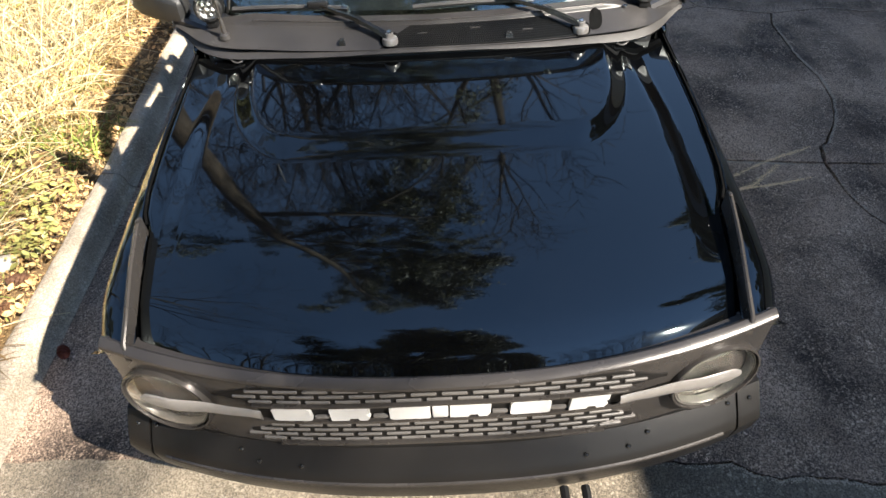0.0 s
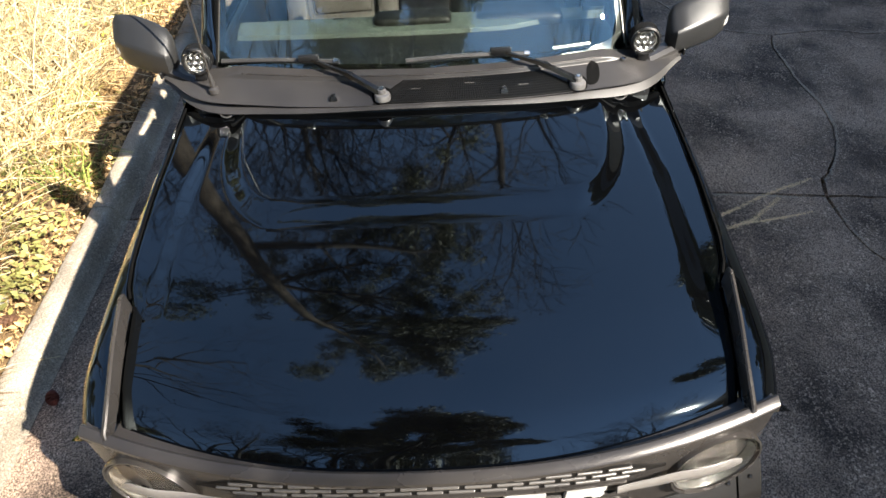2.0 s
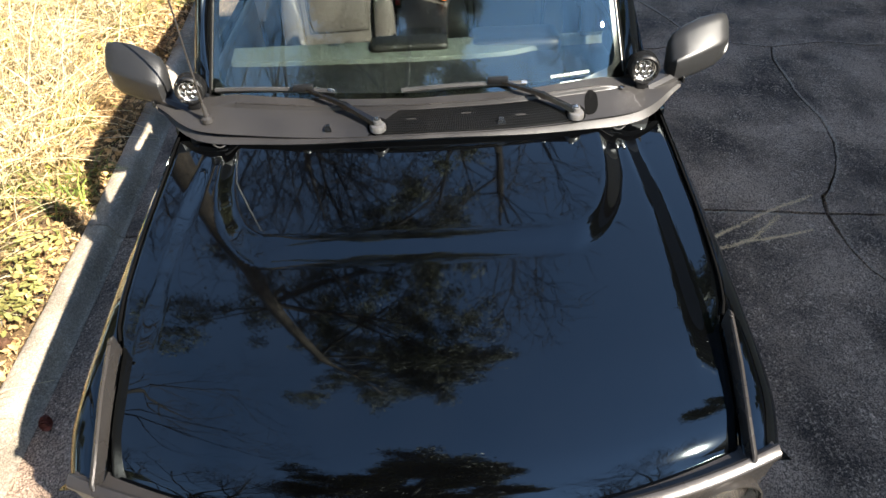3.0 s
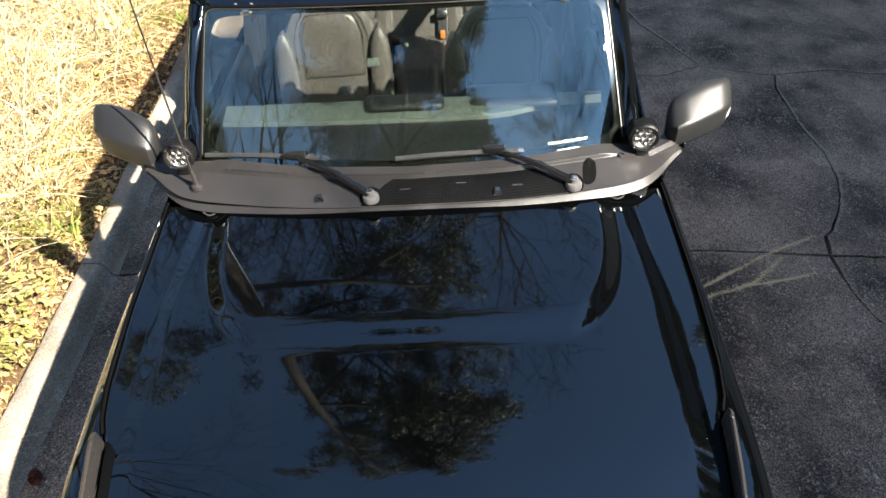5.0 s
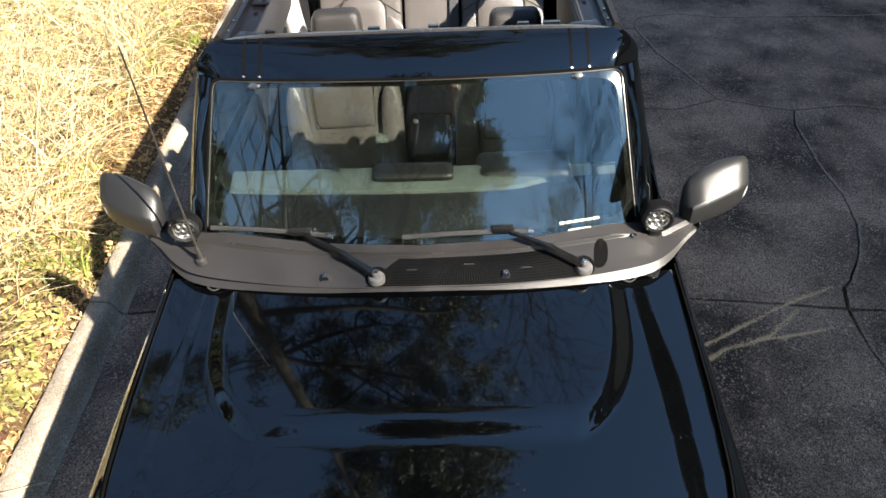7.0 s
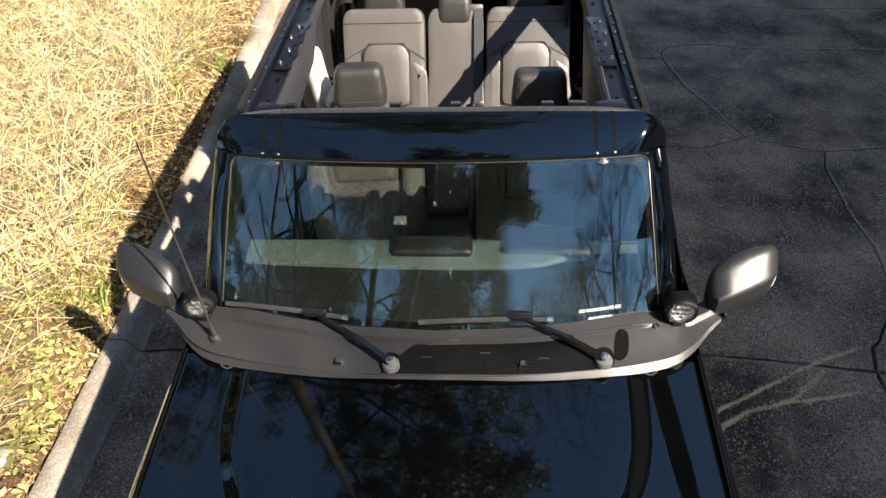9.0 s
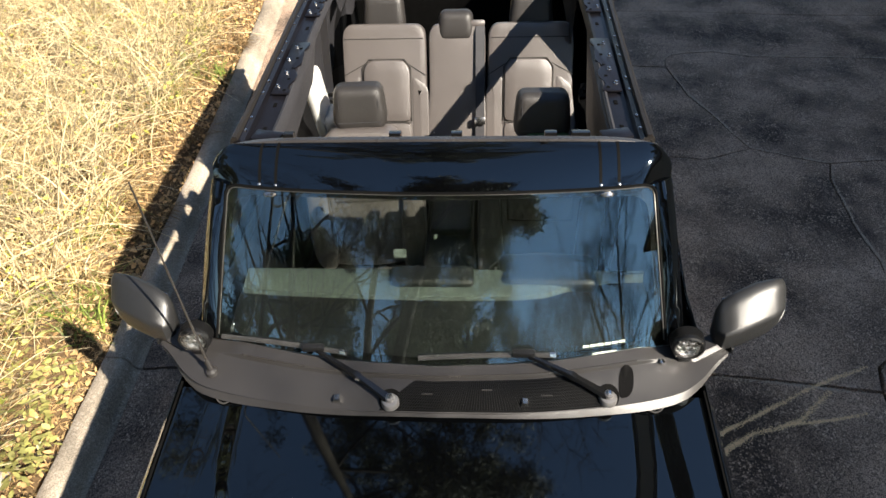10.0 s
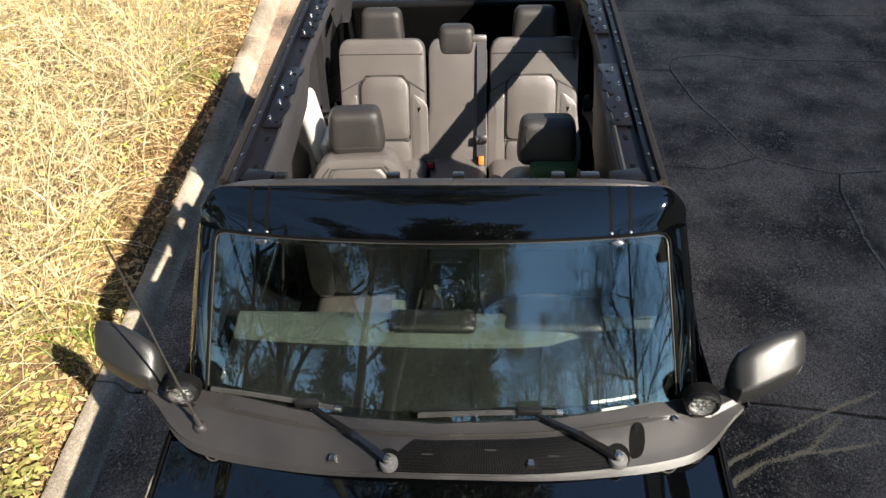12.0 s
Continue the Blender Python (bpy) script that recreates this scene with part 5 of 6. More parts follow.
def build_front_seat(x, twist, label, ahead=0.0, up=0.0):
    seat = part("front_seat", move(pad(0.50, 0.52, 0.16, 0.06, puff=0.0), pose(x, 2.40 - ahead, 0.72)), LEATHER, car, label)
    lean = -16
    m = pose(x, 2.66 - ahead, 1.105, lean, 0, twist)
    part("backrest", cushion([(-0.225, -0.30), (0.225, -0.30), (0.245, -0.05), (0.242, 0.15), (0.205, 0.26), (0.15, 0.335), (0.08, 0.352), (-0.08, 0.352), (-0.15, 0.335), (-0.205, 0.26), (-0.242, 0.15), (-0.245, -0.05)], 0.15, m), LEATHER, seat)
    for s in (-1, 1):
        part("side_bolster", cushion([(s * 0.16, -0.30), (s * 0.26, -0.28), (s * 0.275, 0.0), (s * 0.262, 0.17), (s * 0.225, 0.245), (s * 0.185, 0.17), (s * 0.165, 0.0)][::s], 0.20, m @ pose(0, -0.012, 0)), LEATHER, seat)
        seam([m @ Vector((s * px, -0.079, pz)) for px, pz in ((0.165, 0.0), (0.172, 0.12), (0.172, 0.2), (0.15, 0.275), (0.12, 0.312))], seat, 0.0024, SEAM)
    part("shoulder_panel", quilt([(-0.135, 0.0), (0.135, 0.0), (0.14, 0.20), (0.105, 0.285), (-0.105, 0.285), (-0.14, 0.20)], 0.014, m @ pose(0, -0.072, 0.02)), LEATHER, seat)
    rim = [(-0.137, 0.02), (-0.142, 0.21), (-0.125, 0.27), (-0.105, 0.305), (0.105, 0.305), (0.125, 0.27), (0.142, 0.21), (0.137, 0.02), (-0.137, 0.02)]
    seam([m @ Vector((px * 1.03, -0.077, pz)) for px, pz in rim], seat, 0.0042, SEAM)
    part("seat_shell", move(pad(0.42, 0.05, 0.50, 0.02), m @ pose(0, 0.075, -0.04)), BLACK_PLASTIC, seat)
    hr = m @ pose(0, 0.035, 0.44 + up, 6, 0, 0)
    rest = part("headrest", headrest(0.235, 0.12, 0.20, hr), LEATHER_DARK, seat, "charcoal leather headrest")
    for s in (-1, 1):
        part("headrest_post", tube([hr @ Vector((s * 0.055, 0.01, -0.18)), hr @ Vector((s * 0.055, 0.01, -0.08))], 0.006, 8), CHROME, seat)
    seam([hr @ Vector((a, -0.0635, -0.055)) for a in span(-0.10, 0.10, 7)], rest, 0.0016, TRIM)
    for s in (-1, 1):
        seam([hr @ Vector((s * 0.088, -0.058 + 0.012 * (z > 0.05), z)) for z in span(-0.07, 0.08, 7)], rest, 0.0015, TRIM)
    return seat


def headrest(w, d, h, m):
    """A padded headrest, wider at the top and hollowed below."""
    bm = pad(w, d, h, 0.038, cuts=11)
    for v in bm.verts:
        t = (v.co.z + h / 2) / h
        v.co.x *= 1.03 - 0.16 * max(0.0, t - 0.35) - 0.25 * max(0.0, 0.25 - t)
        v.co.y += 0.03 * (t - 0.5) + 0.03 * max(0.0, 0.55 - t) ** 2 * 2
    return move(bm, m)


build_front_seat(-0.405, 4, "grey leather passenger seat with charcoal headrest")
build_front_seat(0.395, 0, "grey leather driver's seat with charcoal headrest", 0.13, 0.03)
cloth = part("green_cloth", move(pad(0.19, 0.09, 0.055, 0.024, puff=0.006), pose(0.40, 2.60, 1.472, -10, 0, 4)), GREEN)
tagged(cloth, "dark green folded cloth lying on the seat shoulder", "cloth")


def build_rear_seat():
    lean = -25
    for name, x0, x1, panel, label in (("rear_seat", -0.628, -0.165, True, "grey leather outer rear seat"), ("rear_seat", -0.158, 0.155, False, "grey leather middle rear seat"), ("rear_seat", 0.162, 0.627, True, "grey leather outer rear seat")):
        c = (x0 + x1) / 2
        w = x1 - x0
        outer = -1 if c < -0.1 else 1
        m = pose(c, 3.485, 1.22, lean, 0, 0)
        h2 = w / 2 - 0.003
        seat = part(name, cushion([(-h2, -0.35), (h2, -0.35), (h2, 0.0), (h2, 0.22), (h2 - 0.006, 0.305), (h2 - 0.035, 0.345), (h2 - 0.10, 0.352), (-h2 + 0.10, 0.352), (-h2 + 0.035, 0.345), (-h2 + 0.006, 0.305), (-h2, 0.22), (-h2, 0.0)], 0.107, m, 0.03), LEATHER, car, label)
        part("seat_cushion", move(pad(w - 0.006, 0.50, 0.15, 0.05), pose(c, 3.14, 0.91, 4, 0, 0)), LEATHER, seat)
        if panel:
            hw = w * 0.275
            part("centre_panel", quilt([(-hw, -0.165), (hw, -0.165), (hw, 0.12), (hw - 0.035, 0.165), (-hw + 0.035, 0.165), (-hw, 0.12)], 0.022, m @ pose(-outer * 0.012, -0.054, 0.0)), LEATHER, seat)
            rim = [(-hw, -0.165), (-hw, 0.12), (-hw + 0.035, 0.165), (hw - 0.035, 0.165), (hw, 0.12), (hw, -0.165)]
            seam([m @ Vector((a - outer * 0.012 + (0.004 if a > 0 else -0.004), -0.0605, b + 0.003)) for a, b in rim], seat, 0.0045, SEAM)
            seam([m @ Vector((a - outer * 0.012, -0.072, -0.1685)) for a in span(-hw, hw, 6)], seat, 0.003, SEAM)
            for s in (-1, 1):
                seam([m @ Vector((s * (hw - 0.02 + t * (w * 0.5 - hw + 0.02)) - outer * 0.012 * (1 - t), -0.0575, 0.15 - 0.07 * t)) for t in span(0, 0.96, 5)], seat, 0.0022, SEAM)
            part("lumbar_panel", quilt([(-hw, -0.335), (hw, -0.335), (hw, -0.172), (-hw, -0.172)], 0.014, m @ pose(-outer * 0.012, -0.054, 0.0)), LEATHER, seat)
            for s in (-1, 1):
                part("side_panel", quilt([(s * (hw + 0.010), -0.34), (s * w * 0.485, -0.34), (s * w * 0.485, 0.02), (s * (hw + 0.010), 0.085)][:: s], 0.005, m @ pose(0 if s == outer else -outer * 0.012, -0.054, 0.0)), LEATHER, seat)
            seam([m @ Vector((a, -0.0575, 0.275)) for a in span(-w * 0.46, w * 0.46, 6)], seat, 0.0022, SEAM)
            hr = m @ pose(0.0, 0.015, 0.40, 14, 0, 0)
            part("headrest", headrest(0.225, 0.10, 0.205, hr), LEATHER_DARK, seat, "padded headrest")
            for s in (-1, 1):
                part("headrest_post", tube([hr @ Vector((s * 0.05, 0.0, -0.14)), hr @ Vector((s * 0.05, 0.0, -0.07))], 0.006, 8), CHROME, seat)
        else:
            hr = m @ pose(-0.005, -0.02, 0.335, 14, 0, 0)
            part("headrest", headrest(0.19, 0.10, 0.165, hr), LEATHER_DARK, seat, "low charcoal middle headrest")
            part("belt_slot", move(box(0.06, 0.15, -0.06, 0.06, 0.33, 0.365, 0.012), m), LEATHER, seat)
            b = part("seat_belt", loft([[m @ Vector((0.125 + dx, y, z)) for dx in (-0.024, 0.024)] + [m @ Vector((0.125 + dx, y - 0.003, z)) for dx in (0.024, -0.024)] for y, z in ((-0.04, 0.36), (-0.068, 0.30), (-0.075, -0.1), (-0.08, -0.35))]), TRIM, seat, "grey webbing seat belt")
            part("belt_latch", move(box(-0.03, 0.03, -0.02, 0.0, -0.02, 0.02, 0.004), m @ pose(0.125, -0.085, -0.16)), CHROME, b)
            part("belt_button", move(box(-0.014, 0.014, -0.02, 0.006, -0.022, 0.022, 0.004), m @ pose(0.125, -0.10, -0.27)), ORANGE, b, "orange buckle button")
    bk = part("buckle", box(-0.165, -0.125, 3.24, 3.27, 0.98, 1.03, 0.005), BLACK_PLASTIC, car)
    part("buckle_button", box(-0.158, -0.132, 3.232, 3.242, 1.0, 1.028, 0.003, 1), RED, bk, "red buckle button")
    # belts hanging by the middle pillar on the passenger side
    belt = part("hanging_belt", loft([[(x - 0.02, y, z), (x + 0.02, y - 0.012, z), (x + 0.02, y - 0.009, z), (x - 0.02, y + 0.003, z)] for x, y, z in ((-0.64, 3.30, 1.74), (-0.655, 3.29, 1.5), (-0.66, 3.27, 1.3), (-0.66, 3.25, 1.05))]), TRIM, car, "grey seat belt with a bright tongue")
    part("belt_tongue", box(-0.695, -0.625, 3.262, 3.285, 1.31, 1.335, 0.004), CHROME, belt)
    part("belt_clip", box(-0.675, -0.648, 3.255, 3.28, 1.25, 1.30, 0.003), CHROME, belt)
    # pale padded cover leaning at the passenger side
    pale = part("door_pad", move(pad(0.05, 0.15, 0.36, 0.024), pose(-0.628, 2.92, 1.47, 14, 0, -8)), WHITE, car, "white padded cover on the door top")
    part("lower_pad", move(pad(0.05, 0.13, 0.2, 0.024), pose(-0.580, 2.95, 1.33, 18, 0, -8)), WHITE, pale)


build_rear_seat()


# ---- verge plants ----
def np_mesh(name, verts, tris, material, parent=None):
    """A mesh of many small triangles."""
    me = bpy.data.meshes.new(name)
    verts = np.asarray(verts, dtype=np.float32).reshape(-1, 3)
    tris = np.asarray(tris, dtype=np.int32).reshape(-1, 3)
    me.vertices.add(len(verts))
    me.vertices.foreach_set("co", verts.ravel())
    me.loops.add(tris.size)
    me.loops.foreach_set("vertex_index", tris.ravel())
    me.polygons.add(len(tris))
    me.polygons.foreach_set("loop_start", np.arange(0, tris.size, 3, dtype=np.int32))
    me.update(calc_edges=True)
    me.validate()
    me.materials.append(material)
    ob = new(name, me)
    if parent:
        ob.parent = parent
    return ob


def verge_spots(rng, n, near, far, y0, y1, power=1.0):
    """Places on the verge, from near to far metres behind the kerb."""
    out = []
    for _ in range(n):
        y = y0 + (y1 - y0) * rng.random()
        d = near + (far - near) * rng.random() ** power
        x = kerb_back(y) - d
        if d > 0.35 and noise.noise((x * 1.4, y * 1.4, 4)) < -0.2 and rng.random() < 0.6:
            continue
        out.append((x, y, ground_height(x, y), d))
    return out


def tufts(name, label, seed, n, near, far, y0, y1, high, wide, material, bend=0.6, clump=True, power=1.0):
    rng = np.random.default_rng(seed)
    spots = np.array(verge_spots(random.Random(seed), n, near, far, y0, y1, power))
    n = len(spots)
    if clump:
        centres = np.array(verge_spots(random.Random(seed + 1), max(8, n // 90), near, far, y0, y1, power))
        pick = centres[rng.integers(0, len(centres), n)]
        mixed = rng.random(n) < 0.7
        off = rng.normal(0, 0.075, (n, 2))
        spots[mixed, :2] = pick[mixed, :2] + off[mixed]
        spots[mixed, 2] = pick[mixed, 2]
        spots[:, 0] = np.minimum(spots[:, 0], np.array([kerb_back(y) for y in spots[:, 1]]) - near * 0.7)
    h = high * (0.35 + 0.65 * rng.random(n)) * np.clip(0.35 + spots[:, 3] * 0.8, 0.35, 1.0)
    az = rng.random(n) * 2 * np.pi
    lean = bend * (0.15 + rng.random(n) ** 0.8)
    face = az + np.pi / 2 + rng.normal(0, 0.5, n)
    w = wide * (0.5 + rng.random(n))
    d = np.stack([np.cos(az), np.sin(az), np.zeros(n)], 1)
    s = np.stack([np.cos(face), np.sin(face), np.zeros(n)], 1) * w[:, None]
    base = spots[:, :3] - np.array([0, 0, 0.01])
    mid = base + d * (h * np.minimum(lean, 1.3) * 0.42)[:, None] + np.array([0, 0, 1]) * (h * np.maximum(0.35, 0.6 - 0.12 * lean))[:, None]
    tip = base + d * (h * np.minimum(lean, 1.3) * 1.15)[:, None] + np.array([0, 0, 1]) * (h * np.maximum(0.25, 1.0 - 0.42 * lean))[:, None]
    verts = np.stack([base - s, base + s, mid - s * 0.8, mid + s * 0.8, tip], 1).reshape(-1, 3)
    k = (np.arange(n) * 5)[:, None]
    tris = np.concatenate([k + np.array([[0, 1, 3]]), k + np.array([[0, 3, 2]]), k + np.array([[2, 3, 4]])], 1).reshape(-1, 3)
    return tagged(np_mesh(name, verts, tris, material), label, "grass", kind="stuff")


tufts("dry_grass", "tangled straw-coloured dry grass on the verge", 11, 38000, 0.32, 4.8, -0.5, 11.0, 0.36, 0.0042, STRAW, 1.5)
tufts("old_grass", "brown flattened old grass under the straw", 12, 32000, 0.05, 4.8, -0.5, 11.0, 0.20, 0.0042, STRAW_DARK, 2.0)
tufts("pine_straw", "orange-brown fallen pine straw matted along the verge edge", 15, 16000, 0.0, 0.75, 0.0, 10.0, 0.10, 0.0026, PINE_STRAW, 3.0, False)
tufts("green_grass", "sparse yellow-green grass blades among the straw", 13, 7000, 0.06, 4.5, 0.2, 10.0, 0.24, 0.0042, GREEN_BLADE, 1.6)


def stems():
    """Long bent dry stalks lying through one another."""
    rnd = random.Random(5)
    verts, tris = [], []
    for x, y, z, d in verge_spots(rnd, 21000, 0.36, 4.8, 0.6, 10.5):
        a = rnd.random() * 2 * math.pi
        ln = (0.25 + 0.7 * rnd.random()) * min(1, 0.4 + d)
        up = 0.25 + 0.8 * rnd.random()
        r = 0.0022 + 0.0042 * rnd.random() ** 2
        p = Vector((x, y, z - 0.01))
        way = Vector((math.cos(a) * (1 - up * 0.6), math.sin(a) * (1 - up * 0.6), up)).normalized()
        first = len(verts)
        for i in range(5):
            side = way.orthogonal().normalized()
            other = way.cross(side)
            q = r * (1 - 0.15 * i)
            for j in range(3):
                t = 2.094 * j
                verts.append(p + side * (q * math.cos(t)) + other * (q * math.sin(t)))
            p = p + way * (ln / 4)
            way = (way + Vector((rnd.uniform(-0.3, 0.3), rnd.uniform(-0.3, 0.3), -0.22 + rnd.uniform(-0.15, 0.1)))).normalized()
        for i in range(4):
            for j in range(3):
                b, c = first + i * 3 + j, first + i * 3 + (j + 1) % 3
                tris += [(b, c, c + 3), (b, c + 3, b + 3)]
    tagged(np_mesh("dry_stalks", verts, tris, STALK), "long pale dry stalks tangled over the verge", "stalks", kind="stuff")


stems()


def leaf_shape(rnd, p, size, tilt, verts, tris, fold=0.25):
    """One leaf: a pointed oval of six triangles folded along its rib."""
    m = Matrix.Translation(p) @ Euler((rnd.uniform(-tilt, tilt), rnd.uniform(-tilt, tilt), rnd.random() * 6.283)).to_matrix().to_4x4()
    k = len(verts)
    w = size * rnd.uniform(0.16, 0.34)
    for a, b, c in ((0, -0.5, 0), (-0.8, -0.2, 1), (-0.9, 0.15, 1), (0, 0.5, 0.15), (0.9, 0.15, 1), (0.8, -0.2, 1), (0, 0.0, 0)):
        verts.append(m @ Vector((a * w, b * size, c * w * fold)))
    tris += [(k, k + 6, k + 1), (k + 1, k + 6, k + 2), (k + 2, k + 6, k + 3), (k + 3, k + 6, k + 4), (k + 4, k + 6, k + 5), (k + 5, k + 6, k)]


def litter(name, label, seed, n, near, far, y0, y1, size, material, lift, power=1.0, tilt=0.7):
    rnd = random.Random(seed)
    verts, tris = [], []
    for x, y, z, d in verge_spots(rnd, n, near, far, y0, y1, power):
        leaf_shape(rnd, (x, y, z + rnd.random() * lift + 0.004), size * rnd.uniform(0.6, 1.25), tilt, verts, tris)
    return tagged(np_mesh(name, verts, tris, material), label, "leaves", kind="stuff")


litter("fallen_leaves", "orange-brown fallen leaves along the verge edge", 21, 3600, 0.0, 0.8, 0.2, 9.0, 0.048, DEAD_LEAF, 0.04, 1.2)
litter("fallen_leaves", "brown fallen leaves caught among the dry grass", 22, 2600, 0.4, 4.5, 0.4, 10.5, 0.06, DEAD_LEAF, 0.16)
litter("low_leaves", "yellow-green low leaves scattered in the dry grass", 23, 6500, 0.3, 4.5, 0.8, 10.0, 0.045, LOW_LEAF, 0.26, 1.0, 0.9)


def build_ivy(x, y, r, n, seed, label):
    rnd = random.Random(seed)
    plant = thing("ivy_plant", label, "plant", group="ivy on the verge")
    verts, tris = [], []
    for _ in range(n):
        a, q = rnd.random() * 6.283, r * rnd.random() ** 0.6
        px, py = x + q * math.cos(a) * 0.7, y + q * math.sin(a) * 1.2
        pz = max(ground_height(px, py), 0.1) + 0.02 + 0.09 * rnd.random()
        leaf_shape(rnd, (px, py, pz), rnd.uniform(0.026, 0.058), 0.6, verts, tris, 0.15)
    np_mesh("foliage", verts, tris, IVY, plant)
    for _ in range(6):
        a = rnd.random() * 6.283
        pts = [(x + r * t * math.cos(a) * 0.7, y + r * t * math.sin(a) * 1.2, max(0.11, ground_height(x, y)) + 0.012 + 0.02 * math.sin(t * 5)) for t in span(0, 1, 5)]
        part("stem", tube(pts, 0.003, 4), TWIG, plant)


build_ivy(-2.28, 2.05, 0.32, 260, 1, "low green ivy creeping over the kerb edge")
build_ivy(-2.12, 1.78, 0.16, 110, 2, "green ivy leaves at the kerb edge")
build_ivy(-2.62, 2.5, 0.3, 120, 3, "pale green ivy among dry leaves")
build_ivy(-2.7, 1.75, 0.25, 90, 4, "pale green ivy among dry leaves")
build_ivy(-3.3, 5.9, 0.2, 110, 5, "small bright green seedling clump in dry grass")
build_ivy(-2.85, 5.75, 0.16, 60, 6, "small bright green seedling clump in dry grass")
build_ivy(-3.5, 3.9, 0.35, 90, 7, "yellow-green ivy patch in dry grass")
build_ivy(-3.2, 3.2, 0.3, 80, 8, "yellow-green ivy patch in dry grass")


def build_cone(x, y, z, size, seed, material=None, label="brown open pine cone lying on the ground"):
    rnd = random.Random(seed)
    bm = bmesh.new()
    m0 = pose(x, y, z + size * 0.33, 80, rnd.uniform(-20, 20), rnd.uniform(0, 360))
    for k in range(46):
        t = k / 45
        r = size * 0.42 * math.sin(math.pi * (0.12 + 0.8 * t)) ** 0.8
        a = k * 2.4
        m = m0 @ pose(0, 0, (t - 0.5) * size) @ pose(0, 0, 0, 0, 0, math.degrees(a)) @ pose(r * 0.55, 0, 0, 0, -35, 0)
        s = size * 0.15
        vs = [bm.verts.new(m @ Vector(v)) for v in ((-s, -s * 0.5, 0), (s * 1.1, -s * 0.9, 0.15 * s), (s * 1.5, 0, 0.4 * s), (s * 1.1, s * 0.9, 0.15 * s), (-s, s * 0.5, 0), (s * 0.4, 0, -0.5 * s))]
        bm.faces.new(vs[:5])
        for i in range(5):
            bm.faces.new((vs[i], vs[5], vs[(i + 1) % 5]))
    cone = part("pine_cone", bm, material or CONE)
    tagged(cone, label, "pine cone", "pine cones on the ground")


build_cone(-2.12, 1.55, 0.09, 0.085, 1)
build_cone(-2.1, 1.36, 0.09, 0.07, 2)
build_cone(-2.42, 1.3, 0.12, 0.08, 3)
build_cone(-1.775, 1.162, -0.005, 0.075, 4, surf("reddish_cone", (0.22, 0.05, 0.03), (0.10, 0.03, 0.02), scale=40, rough=0.8), "reddish pine cone on the shaded concrete")


def build_stone(x, y, z, size, seed):
    bm = bmesh.new()
    bmesh.ops.create_icosphere(bm, subdivisions=3, radius=1)
    for v in bm.verts:
        k = 1 + 0.3 * noise.noise(v.co * 1.2 + Vector((seed, 0, 0))) + 0.08 * noise.noise(v.co * 4)
        v.co = Vector((v.co.x * size * 0.75 * k, v.co.y * size * 0.5 * k, v.co.z * size * 0.35 * k))
    st = part("stone", move(bm, pose(x, y, z, 6, 4, 30 * seed)), STONE)
    tagged(st, "pale smooth stone lying among fallen leaves", "stone", "stones on the verge")


build_stone(-2.25, 1.66, 0.12, 0.1, 1)
build_stone(-2.33, 1.50, 0.11, 0.055, 2)


# ---- trees around the place ----
def grow(rnd, verts, tris, p, way, length, radius, depth, ends, spread, droop, kids, fine):
    """A limb of short lengths with smaller limbs along it."""
    steps = 6 if depth > 1 else 4
    sides = 7 if radius > 0.06 else (5 if radius > 0.02 else 3)
    rows = []
    pts = []
    for i in range(steps + 1):
        t = i / steps
        r = radius * (1 - 0.62 * t)
        side = way.orthogonal().normalized()
        other = way.cross(side)
        rows.append(len(verts))
        for j in range(sides):
            a = 2 * math.pi * j / sides
            verts.append(p + side * (r * math.cos(a)) + other * (r * math.sin(a)))
        pts.append((p.copy(), way.copy(), r))
        p = p + way * (length / steps)
        way = (way + Vector((rnd.gauss(0, 0.13), rnd.gauss(0, 0.13), rnd.gauss(0, 0.1) + droop))).normalized()
    for a, b in zip(rows, rows[1:]):
        for j in range(sides):
            k = (j + 1) % sides
            tris += [(a + j, a + k, b + k), (a + j, b + k, b + j)]
    if depth == 0:
        ends.append(pts[-1][0])
        ends.append(pts[2][0])
        return
    n = kids[min(depth, len(kids) - 1)]
    for c in range(n):
        i = min(steps, max(1, int(round(steps * (0.3 + 0.7 * (c + rnd.random()) / n)))))
        q, w, r = pts[i]
        turn = Matrix.Rotation(rnd.uniform(0, 6.283), 3, w) @ w.orthogonal().normalized()
        w2 = (w * (1 - spread * rnd.uniform(0.7, 1.1)) + turn * spread * rnd.uniform(0.8, 1.3) + Vector((0, 0, 0.12))).normalized()
        grow(rnd, verts, tris, q, w2, length * rnd.uniform(0.5, 0.75), max(fine, r * rnd.uniform(0.5, 0.75)), depth - 1, ends, spread, droop, kids, fine)


